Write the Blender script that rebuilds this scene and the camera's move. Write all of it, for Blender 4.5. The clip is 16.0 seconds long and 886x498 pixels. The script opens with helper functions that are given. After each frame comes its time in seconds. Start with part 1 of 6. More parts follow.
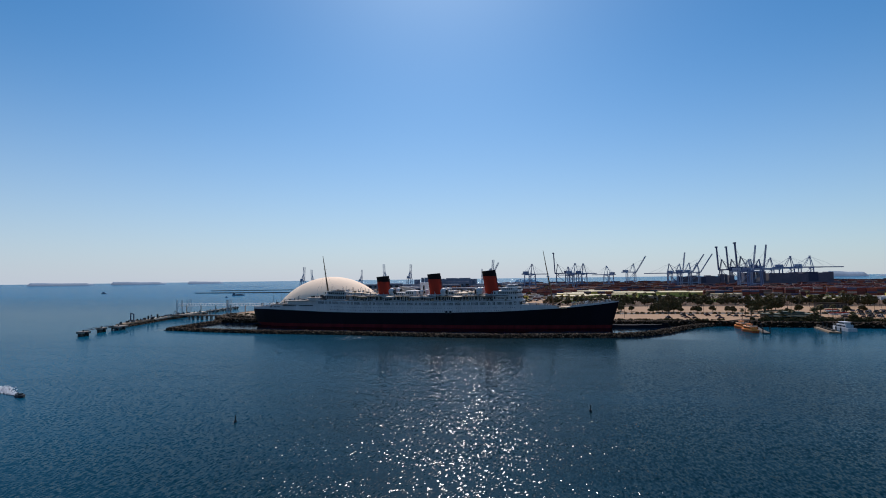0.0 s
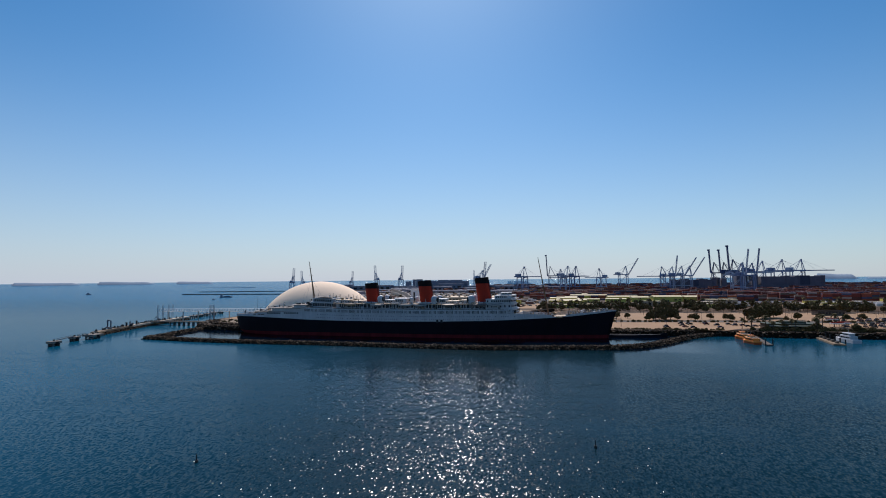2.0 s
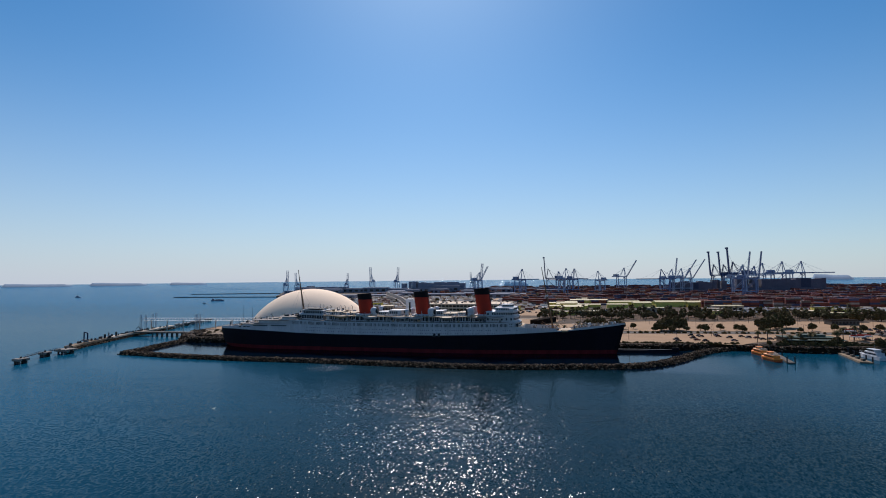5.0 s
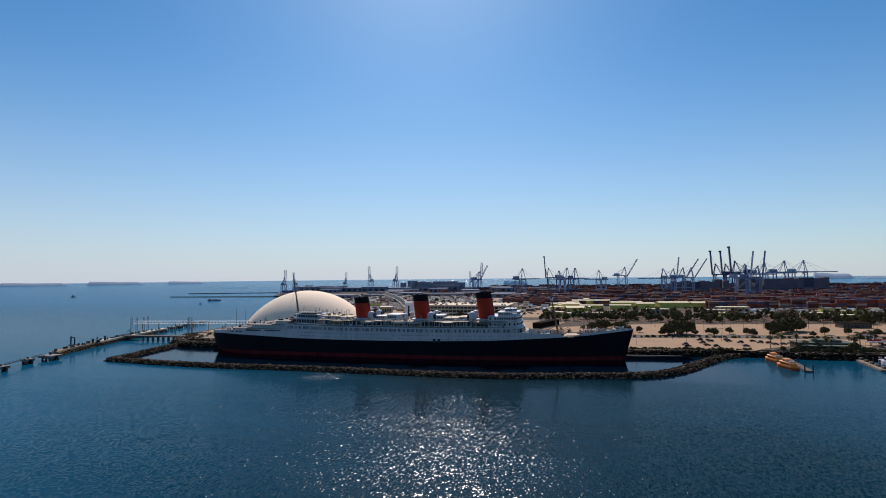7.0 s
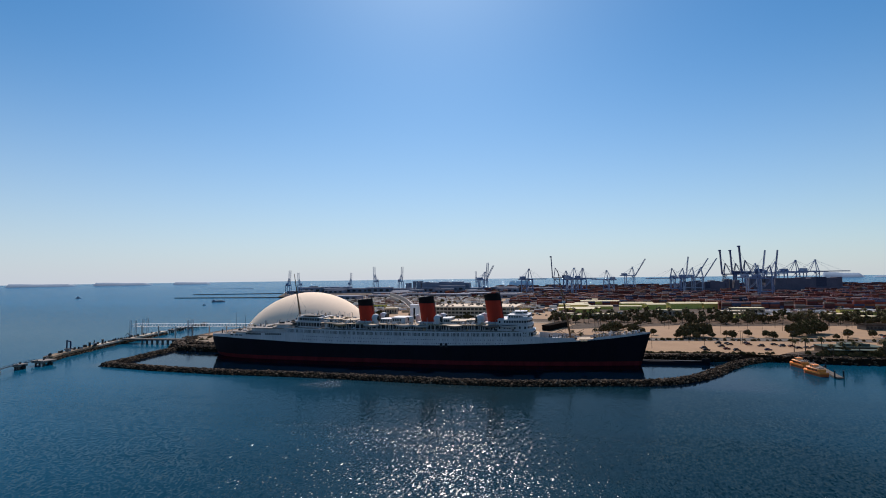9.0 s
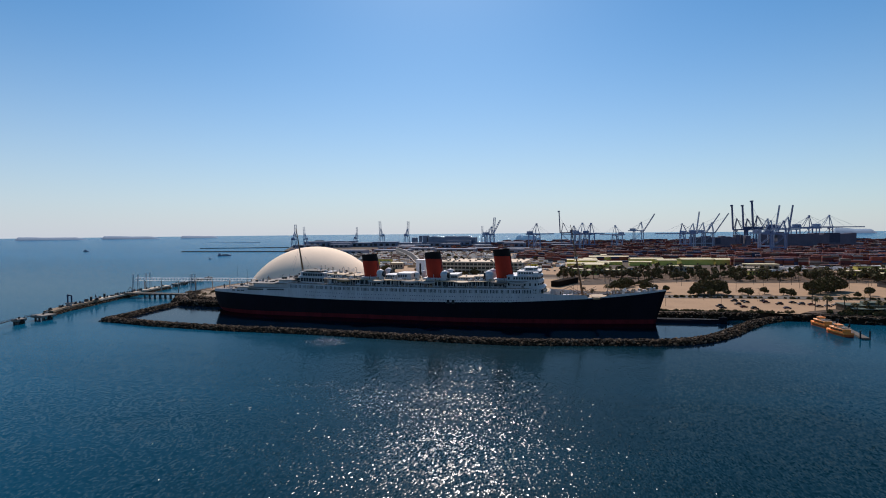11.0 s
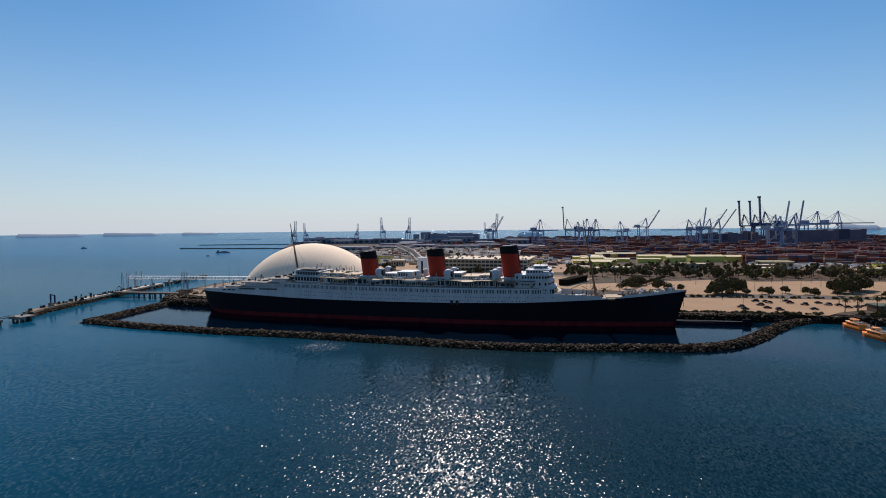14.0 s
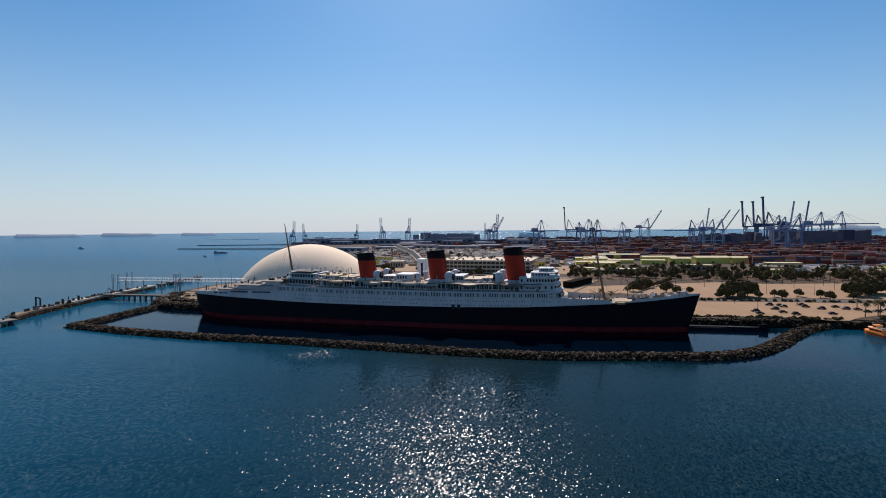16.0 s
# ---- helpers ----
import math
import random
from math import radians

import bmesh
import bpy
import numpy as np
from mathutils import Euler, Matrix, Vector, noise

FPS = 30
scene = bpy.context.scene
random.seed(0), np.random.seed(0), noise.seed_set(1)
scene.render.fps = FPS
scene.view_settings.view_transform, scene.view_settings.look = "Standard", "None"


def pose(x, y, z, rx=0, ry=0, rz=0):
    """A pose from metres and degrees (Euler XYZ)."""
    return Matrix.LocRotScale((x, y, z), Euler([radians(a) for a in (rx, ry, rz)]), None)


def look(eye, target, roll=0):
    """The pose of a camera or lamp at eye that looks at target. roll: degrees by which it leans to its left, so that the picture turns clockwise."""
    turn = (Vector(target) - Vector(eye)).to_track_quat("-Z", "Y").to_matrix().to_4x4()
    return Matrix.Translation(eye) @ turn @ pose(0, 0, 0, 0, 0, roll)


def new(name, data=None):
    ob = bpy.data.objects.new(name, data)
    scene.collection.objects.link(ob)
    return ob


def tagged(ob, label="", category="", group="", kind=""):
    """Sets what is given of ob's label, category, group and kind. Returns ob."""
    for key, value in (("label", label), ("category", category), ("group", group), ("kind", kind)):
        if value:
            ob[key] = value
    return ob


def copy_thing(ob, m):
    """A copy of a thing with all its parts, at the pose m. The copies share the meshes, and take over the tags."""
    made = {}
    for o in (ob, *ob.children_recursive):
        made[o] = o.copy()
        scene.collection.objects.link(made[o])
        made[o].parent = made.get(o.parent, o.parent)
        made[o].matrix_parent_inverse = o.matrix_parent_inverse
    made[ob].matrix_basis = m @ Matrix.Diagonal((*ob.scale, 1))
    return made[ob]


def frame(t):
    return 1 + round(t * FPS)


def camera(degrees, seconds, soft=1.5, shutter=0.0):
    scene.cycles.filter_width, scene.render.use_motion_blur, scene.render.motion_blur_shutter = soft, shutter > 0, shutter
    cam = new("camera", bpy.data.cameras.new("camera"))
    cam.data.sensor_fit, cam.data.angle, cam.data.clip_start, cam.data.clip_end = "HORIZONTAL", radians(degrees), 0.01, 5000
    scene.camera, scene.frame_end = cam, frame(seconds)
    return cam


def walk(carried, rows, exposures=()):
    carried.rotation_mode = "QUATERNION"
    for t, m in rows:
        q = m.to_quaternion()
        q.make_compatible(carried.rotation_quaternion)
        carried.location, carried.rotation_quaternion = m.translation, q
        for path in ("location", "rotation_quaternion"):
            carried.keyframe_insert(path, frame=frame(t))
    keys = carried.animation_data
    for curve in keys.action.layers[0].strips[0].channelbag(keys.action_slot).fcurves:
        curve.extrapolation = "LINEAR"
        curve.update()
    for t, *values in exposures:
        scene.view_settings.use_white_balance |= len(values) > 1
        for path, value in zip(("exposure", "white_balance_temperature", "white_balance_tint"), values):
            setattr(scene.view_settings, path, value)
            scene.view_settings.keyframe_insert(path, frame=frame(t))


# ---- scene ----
cam = camera(82.0, 16.0, soft=1.0)
PATH = [
    (0, (123.571, -401.534, 39.015), (123.0605, -399.6038, 39.1280), -0.71),
    (0.5, (122.721, -398.087, 40.239), (122.2239, -396.1528, 40.3519), -0.73),
    (1, (121.937, -394.390, 41.554), (121.4489, -392.4537, 41.6726), -0.58),
    (1.5, (121.215, -390.590, 42.891), (120.7336, -388.6523, 43.0069), -0.60),
    (2, (120.428, -386.785, 44.293), (119.9479, -384.8467, 44.4068), -0.51),
    (2.5, (119.499, -382.974, 45.745), (119.0215, -381.0352, 45.8554), -0.49),
    (3, (118.448, -379.133, 47.233), (117.9714, -377.1943, 47.3455), -0.57),
    (3.5, (117.306, -375.338, 48.655), (116.8293, -373.3994, 48.7675), -0.55),
    (4, (116.128, -371.643, 49.893), (115.6541, -369.7030, 50.0074), -0.54),
    (6.5, (110.923, -353.883, 54.775), (110.4652, -351.9389, 54.8825), -0.53),
    (7, (109.799, -350.423, 55.397), (109.3372, -348.4799, 55.5031), -0.56),
    (7.5, (108.644, -346.936, 55.835), (108.1789, -344.9936, 55.9406), -0.55),
    (8, (107.502, -343.454, 56.074), (107.0308, -341.5128, 56.1807), -0.56),
    (10.5, (102.178, -326.408, 56.268), (101.6777, -324.4744, 56.3638), -0.50),
    (11, (101.087, -322.825, 56.225), (100.5806, -320.8911, 56.1537), -0.50),
    (11.5, (99.946, -319.384, 56.062), (99.4369, -317.4519, 55.9823), -0.50),
    (12, (98.791, -316.045, 55.936), (98.2811, -314.1132, 55.8546), -0.46),
    (12.5, (97.728, -312.751, 55.844), (97.2166, -310.8193, 55.7623), -0.53),
    (13, (96.742, -309.471, 55.758), (96.2292, -307.5391, 55.6780), -0.50),
    (13.5, (95.836, -306.188, 55.692), (95.3226, -304.2564, 55.6095), -0.53),
    (14, (94.874, -302.947, 55.736), (94.3616, -301.0160, 55.6514), -0.53),
    (14.5, (93.875, -299.705, 55.780), (93.3620, -297.7740, 55.6964), -0.49),
    (15, (92.900, -296.401, 55.770), (92.3867, -294.4697, 55.6877), -0.49),
    (15.5, (91.869, -293.100, 55.754), (91.3567, -291.1690, 55.6706), -0.50),
    (16, (90.780, -289.753, 55.756), (90.2680, -287.8218, 55.6731), -0.49),
]
walk(cam, [(t, look(eye, target, roll)) for t, eye, target, roll in PATH], [(0.0, 0.02, 5700, 1), (4.0, 0.03, 5700, 1), (7.0, 0.10, 5800, 1), (16.0, 0.14, 5950, 1)])
import itertools

# ---- world, sun, exposure ----
SUN_DIR = Vector((-0.258, 0.966, 0)).normalized()
SUN_UP = radians(42)
world = bpy.data.worlds.new("sky")
scene.world = world
world.use_nodes = True
wn = world.node_tree.nodes
sky = wn.new("ShaderNodeTexSky")
sky.sky_type = "NISHITA"
sky.sun_disc = False
sky.sun_elevation = SUN_UP
sky.sun_rotation = math.atan2(SUN_DIR.x, SUN_DIR.y)
sky.air_density, sky.dust_density, sky.ozone_density = 1.0, 0.35, 5.0
wn["Background"].inputs["Strength"].default_value = 0.080
wl = world.node_tree.links
sat = wn.new("ShaderNodeHueSaturation")
sat.inputs["Saturation"].default_value = 1.17
tint = wn.new("ShaderNodeMix")
tint.data_type, tint.blend_type = "RGBA", "MULTIPLY"
tint.inputs["Factor"].default_value = 1.0
tint.inputs["B"].default_value = (1.04, 1.09, 1.07, 1)
wl.new(sky.outputs["Color"], tint.inputs["A"])
wl.new(tint.outputs["Result"], sat.inputs["Color"])
# pale sea haze low over the horizon
way = wn.new("ShaderNodeTexCoord")
split = wn.new("ShaderNodeSeparateXYZ")
wl.new(way.outputs["Generated"], split.inputs["Vector"])
low = wn.new("ShaderNodeMapRange")
low.interpolation_type = "LINEAR"
low.inputs["From Min"].default_value, low.inputs["From Max"].default_value = -0.02, 0.46
low.inputs["To Min"].default_value, low.inputs["To Max"].default_value = 0.97, 0.0
wl.new(split.outputs["Z"], low.inputs["Value"])
haze = wn.new("ShaderNodeMix")
haze.data_type = "RGBA"
haze.inputs["B"].default_value = (7.25, 6.95, 7.7, 1)
thin = wn.new("ShaderNodeMath")
thin.operation = "POWER"
thin.inputs[1].default_value = 2.0
wl.new(low.outputs["Result"], thin.inputs[0])
# it thins out away from the sun
side_of = wn.new("ShaderNodeMapRange")
side_of.inputs["From Min"].default_value, side_of.inputs["From Max"].default_value = -0.1, 0.65
side_of.inputs["To Min"].default_value, side_of.inputs["To Max"].default_value = 1.0, 0.72
wl.new(split.outputs["X"], side_of.inputs["Value"])
veil = wn.new("ShaderNodeMath")
veil.operation = "MULTIPLY"
wl.new(thin.outputs[0], veil.inputs[0])
wl.new(side_of.outputs["Result"], veil.inputs[1])
wl.new(veil.outputs[0], haze.inputs["Factor"])
wl.new(sat.outputs["Color"], haze.inputs["A"])
wl.new(haze.outputs["Result"], wn["Background"].inputs["Color"])
lamp = bpy.data.lights.new("sun", "SUN")
lamp.energy, lamp.angle, lamp.color = 5.0, radians(0.8), (1.0, 0.81, 0.73)
sun = new("sun", lamp)
d = SUN_DIR * math.cos(SUN_UP) + Vector((0, 0, math.sin(SUN_UP)))
sun.matrix_world = look(d * 400, (0, 0, 0))

# ---- materials ----


def material(name, color, rough=0.6, metal=0.0, var=0.25, scale=0.6, fine=8.0, bump=0.15, dist=0.05, ramp=None, island=False, streak=False, spec=0.2):
    """A surface with two scales of variation; ramp: colours taken at random by object or by island."""
    m = bpy.data.materials.new(name)
    m.use_nodes = True
    n, l = m.node_tree.nodes, m.node_tree.links
    bsdf = n["Principled BSDF"]
    bsdf.inputs["Roughness"].default_value = rough
    bsdf.inputs["Metallic"].default_value = metal
    bsdf.inputs["Specular IOR Level"].default_value = spec
    tc = n.new("ShaderNodeTexCoord")
    src = tc.outputs["Object"]
    if streak:
        mp = n.new("ShaderNodeMapping")
        mp.inputs["Scale"].default_value = (1.0, 1.0, 0.12)
        l.new(src, mp.inputs["Vector"])
        src = mp.outputs["Vector"]
    a = n.new("ShaderNodeTexNoise")
    a.inputs["Scale"].default_value, a.inputs["Detail"].default_value = scale, 4
    b = n.new("ShaderNodeTexNoise")
    b.inputs["Scale"].default_value, b.inputs["Detail"].default_value = fine, 3
    l.new(src, a.inputs["Vector"])
    l.new(src, b.inputs["Vector"])
    add = n.new("ShaderNodeMath")
    add.operation = "ADD"
    l.new(a.outputs["Fac"], add.inputs[0])
    l.new(b.outputs["Fac"], add.inputs[1])
    mr = n.new("ShaderNodeMapRange")
    mr.inputs["From Min"].default_value, mr.inputs["From Max"].default_value = 0.65, 1.35
    mr.inputs["To Min"].default_value, mr.inputs["To Max"].default_value = 1 - var, 1 + var * 0.6
    l.new(add.outputs[0], mr.inputs["Value"])
    mix = n.new("ShaderNodeMix")
    mix.data_type, mix.blend_type = "RGBA", "MULTIPLY"
    mix.inputs["Factor"].default_value = 1.0
    mix.inputs["A"].default_value = (*color, 1)
    if ramp:
        cr = n.new("ShaderNodeValToRGB")
        cr.color_ramp.interpolation = "CONSTANT"
        for i, c in enumerate(ramp):
            e = cr.color_ramp.elements[i] if i < 2 else cr.color_ramp.elements.new(i / len(ramp))
            e.position, e.color = i / len(ramp), (*c, 1)
        if island:
            g = n.new("ShaderNodeNewGeometry")
            l.new(g.outputs["Random Per Island"], cr.inputs["Fac"])
        else:
            g = n.new("ShaderNodeObjectInfo")
            l.new(g.outputs["Random"], cr.inputs["Fac"])
        l.new(cr.outputs["Color"], mix.inputs["A"])
    l.new(mr.outputs["Result"], mix.inputs["B"])
    l.new(mix.outputs["Result"], bsdf.inputs["Base Color"])
    bp = n.new("ShaderNodeBump")
    bp.inputs["Strength"].default_value, bp.inputs["Distance"].default_value = bump, dist
    l.new(b.outputs["Fac"], bp.inputs["Height"])
    l.new(bp.outputs["Normal"], bsdf.inputs["Normal"])
    return m


def water_material():
    m = bpy.data.materials.new("sea_water")
    m.use_nodes = True
    n, l = m.node_tree.nodes, m.node_tree.links
    bsdf = n["Principled BSDF"]
    bsdf.inputs["IOR"].default_value = 1.33
    bsdf.inputs["Specular IOR Level"].default_value = 0.46
    tc = n.new("ShaderNodeTexCoord")
    calm = n.new("ShaderNodeTexNoise")
    calm.inputs["Scale"].default_value, calm.inputs["Detail"].default_value = 0.012, 3
    slick = n.new("ShaderNodeMapping")
    slick.inputs["Scale"].default_value = (0.5, 1.6, 1.0)
    l.new(tc.outputs["Object"], slick.inputs["Vector"])
    l.new(slick.outputs["Vector"], calm.inputs["Vector"])
    # body colour carries sky tint and hull reflection: dark inshore, paler baywards, soft slicks
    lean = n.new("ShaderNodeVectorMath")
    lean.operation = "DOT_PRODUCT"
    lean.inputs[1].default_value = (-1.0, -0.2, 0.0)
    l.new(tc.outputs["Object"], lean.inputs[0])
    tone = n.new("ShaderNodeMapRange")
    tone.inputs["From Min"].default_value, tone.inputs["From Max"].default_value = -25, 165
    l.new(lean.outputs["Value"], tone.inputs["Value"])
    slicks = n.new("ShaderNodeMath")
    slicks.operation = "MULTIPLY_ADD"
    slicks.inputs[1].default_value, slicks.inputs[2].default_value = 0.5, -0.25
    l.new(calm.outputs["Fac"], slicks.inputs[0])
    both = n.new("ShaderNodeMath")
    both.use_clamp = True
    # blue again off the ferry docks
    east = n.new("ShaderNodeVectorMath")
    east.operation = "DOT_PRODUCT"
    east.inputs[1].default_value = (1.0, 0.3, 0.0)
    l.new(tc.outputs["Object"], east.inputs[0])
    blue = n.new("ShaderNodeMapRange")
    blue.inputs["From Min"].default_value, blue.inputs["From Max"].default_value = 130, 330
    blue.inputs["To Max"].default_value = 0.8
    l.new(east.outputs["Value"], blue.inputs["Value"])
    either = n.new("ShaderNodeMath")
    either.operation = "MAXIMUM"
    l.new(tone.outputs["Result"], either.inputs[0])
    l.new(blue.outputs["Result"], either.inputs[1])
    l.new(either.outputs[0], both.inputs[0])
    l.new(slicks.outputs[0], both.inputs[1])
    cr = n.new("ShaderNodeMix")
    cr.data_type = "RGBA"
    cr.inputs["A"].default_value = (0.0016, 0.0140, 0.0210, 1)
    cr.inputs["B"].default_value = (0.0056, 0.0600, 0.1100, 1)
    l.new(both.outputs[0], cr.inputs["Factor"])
    # far water brightened and blued in its colour for sky light and haze
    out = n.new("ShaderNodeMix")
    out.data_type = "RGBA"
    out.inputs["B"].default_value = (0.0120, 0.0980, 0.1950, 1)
    haze_ramp = n.new("ShaderNodeMapRange")
    haze_ramp.inputs["From Min"].default_value, haze_ramp.inputs["From Max"].default_value = 60, 700
    l.new(haze_ramp.outputs["Result"], out.inputs["Factor"])
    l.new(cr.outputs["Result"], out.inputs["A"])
    # the lagoon inside the rocks lies calm
    xyz = n.new("ShaderNodeSeparateXYZ")
    l.new(tc.outputs["Object"], xyz.inputs["Vector"])
    l.new(xyz.outputs["Y"], haze_ramp.inputs["Value"])
    shelter = None
    for axis, a, b in (("X", -212, -196), ("X", 212, 188), ("Y", -70, -60), ("Y", 60, 40)):
        mr = n.new("ShaderNodeMapRange")
        mr.inputs["From Min"].default_value, mr.inputs["From Max"].default_value = a, b
        l.new(xyz.outputs[axis], mr.inputs["Value"])
        if shelter:
            mu = n.new("ShaderNodeMath")
            mu.operation = "MULTIPLY"
            l.new(shelter, mu.inputs[0])
            l.new(mr.outputs["Result"], mu.inputs[1])
            shelter = mu.outputs[0]
        else:
            shelter = mr.outputs["Result"]
    # lagoon colour darkened in place of the hull's dark mirror image
    lagoon_dark = n.new("ShaderNodeMix")
    lagoon_dark.data_type = "RGBA"
    lagoon_dark.inputs["B"].default_value = (0.0003, 0.0038, 0.0105, 1)
    l.new(shelter, lagoon_dark.inputs["Factor"])
    l.new(out.outputs["Result"], lagoon_dark.inputs["A"])
    l.new(lagoon_dark.outputs["Result"], bsdf.inputs["Base Color"])
    gloss = n.new("ShaderNodeMapRange")
    gloss.inputs["To Min"].default_value, gloss.inputs["To Max"].default_value = 0.16, 0.04
    l.new(shelter, gloss.inputs["Value"])
    l.new(gloss.outputs["Result"], bsdf.inputs["Roughness"])
    force = n.new("ShaderNodeMapRange")
    force.inputs["To Min"].default_value, force.inputs["To Max"].default_value = 1.0, 0.4
    l.new(shelter, force.inputs["Value"])
    # small facets: mostly near level, a few of them steep, in gusts
    def vec(op, a, b):
        v = n.new("ShaderNodeVectorMath")
        v.operation = op
        for k, s in enumerate((a, b)):
            if isinstance(s, tuple):
                v.inputs[k].default_value = s
            elif s is not None:
                l.new(s, v.inputs[k])
        return v.outputs["Vector"]

    gust = n.new("ShaderNodeTexNoise")
    gust.inputs["Scale"].default_value, gust.inputs["Detail"].default_value = 0.045, 2
    drift = n.new("ShaderNodeMapping")
    drift.inputs["Scale"].default_value = (0.55, 1.9, 1.0)
    drift.inputs["Rotation"].default_value = (0, 0, -0.3)
    l.new(tc.outputs["Object"], drift.inputs["Vector"])
    l.new(drift.outputs["Vector"], gust.inputs["Vector"])
    gr = n.new("ShaderNodeMapRange")
    gr.inputs["From Min"].default_value, gr.inputs["From Max"].default_value = 0.32, 0.68
    gr.inputs["To Min"].default_value, gr.inputs["To Max"].default_value = GUST
    l.new(gust.outputs["Fac"], gr.inputs["Value"])
    total = None
    for scale, across, even, steep in FACETS:
        mp = n.new("ShaderNodeMapping")
        mp.inputs["Scale"].default_value = (1.0, across, 1.0)
        mp.inputs["Rotation"].default_value = (0, 0, 0.12)
        l.new(tc.outputs["Object"], mp.inputs["Vector"])
        w = n.new("ShaderNodeTexNoise")
        w.inputs["Scale"].default_value, w.inputs["Detail"].default_value = scale, 0
        l.new(mp.outputs["Vector"], w.inputs["Vector"])
        c = vec("MULTIPLY", vec("SUBTRACT", w.outputs["Color"], (0.5, 0.5, 0.5)), (2, 2, 0))
        cube = vec("MULTIPLY", vec("MULTIPLY", c, c), c)
        s = vec("ADD", vec("MULTIPLY", c, (even * 0.95, even, 0)), vec("MULTIPLY", cube, (steep, steep, 0)))
        total = vec("ADD", total, s) if total else s
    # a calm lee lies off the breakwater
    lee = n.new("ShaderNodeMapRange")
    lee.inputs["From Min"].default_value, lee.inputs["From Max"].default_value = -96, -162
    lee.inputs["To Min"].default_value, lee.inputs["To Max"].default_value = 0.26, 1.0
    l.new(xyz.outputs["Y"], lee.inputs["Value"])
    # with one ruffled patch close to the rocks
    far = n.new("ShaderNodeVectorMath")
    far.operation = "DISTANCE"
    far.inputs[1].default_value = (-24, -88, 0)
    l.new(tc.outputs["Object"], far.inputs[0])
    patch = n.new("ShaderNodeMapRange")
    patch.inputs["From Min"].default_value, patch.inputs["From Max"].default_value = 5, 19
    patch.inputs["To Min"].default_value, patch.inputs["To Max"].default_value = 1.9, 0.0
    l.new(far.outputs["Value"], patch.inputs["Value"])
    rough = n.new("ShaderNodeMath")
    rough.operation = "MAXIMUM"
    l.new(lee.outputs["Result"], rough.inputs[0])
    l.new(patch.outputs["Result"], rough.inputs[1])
    # and the open bay beyond is choppier
    bay = n.new("ShaderNodeMapRange")
    bay.inputs["From Min"].default_value, bay.inputs["From Max"].default_value = 40, 320
    bay.inputs["To Min"].default_value, bay.inputs["To Max"].default_value = 0.0, 1.3
    l.new(xyz.outputs["Y"], bay.inputs["Value"])
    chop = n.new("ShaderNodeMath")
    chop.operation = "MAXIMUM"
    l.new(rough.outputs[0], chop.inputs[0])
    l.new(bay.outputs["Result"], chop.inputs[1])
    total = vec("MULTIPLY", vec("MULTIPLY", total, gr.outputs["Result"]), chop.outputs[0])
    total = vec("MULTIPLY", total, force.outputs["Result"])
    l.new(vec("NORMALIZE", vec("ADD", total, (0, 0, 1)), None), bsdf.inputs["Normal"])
    # most of the surface heaves gently and only mirrors the sky
    swell = n.new("ShaderNodeBsdfPrincipled")
    swell.inputs["IOR"].default_value, swell.inputs["Roughness"].default_value = 1.33, 0.08
    l.new(lagoon_dark.outputs["Result"], swell.inputs["Base Color"])
    l.new(vec("NORMALIZE", vec("ADD", vec("MULTIPLY", total, (0.14, 0.14, 0)), (0, 0, 1)), None), swell.inputs["Normal"])
    share = n.new("ShaderNodeMapRange")
    share.inputs["From Min"].default_value, share.inputs["From Max"].default_value = 60, 500
    share.inputs["To Min"].default_value, share.inputs["To Max"].default_value = 0.7, 1.0
    l.new(xyz.outputs["Y"], share.inputs["Value"])
    skin = n.new("ShaderNodeMixShader")
    l.new(share.outputs["Result"], skin.inputs["Fac"])
    # with small glinting facets strewn over it
    glint = n.new("ShaderNodeBsdfGlossy")
    glint.inputs["Roughness"].default_value = 0.16
    l.new(bsdf.inputs["Normal"].links[0].from_socket, glint.inputs["Normal"])
    strewn = n.new("ShaderNodeMixShader")
    strewn.inputs["Fac"].default_value = 0.03
    l.new(swell.outputs["BSDF"], strewn.inputs[1])
    l.new(glint.outputs["BSDF"], strewn.inputs[2])
    l.new(strewn.outputs["Shader"], skin.inputs[1])
    l.new(bsdf.outputs["BSDF"], skin.inputs[2])
    # turbid water shows through between the facets
    body = n.new("ShaderNodeBsdfDiffuse")
    l.new(lagoon_dark.outputs["Result"], body.inputs["Color"])
    mix = n.new("ShaderNodeMixShader")
    # surface share rises far out, for the low view and in place of haze
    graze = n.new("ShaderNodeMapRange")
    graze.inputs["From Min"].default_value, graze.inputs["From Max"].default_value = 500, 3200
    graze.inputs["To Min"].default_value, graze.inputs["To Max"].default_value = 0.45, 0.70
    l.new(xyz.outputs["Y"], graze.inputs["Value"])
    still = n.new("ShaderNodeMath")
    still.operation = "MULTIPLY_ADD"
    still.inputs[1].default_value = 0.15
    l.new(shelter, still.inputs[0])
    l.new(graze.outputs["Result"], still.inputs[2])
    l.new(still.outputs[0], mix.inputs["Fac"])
    l.new(body.outputs["BSDF"], mix.inputs[1])
    l.new(skin.outputs["Shader"], mix.inputs[2])
    l.new(mix.outputs["Shader"], n["Material Output"].inputs["Surface"])
    return m


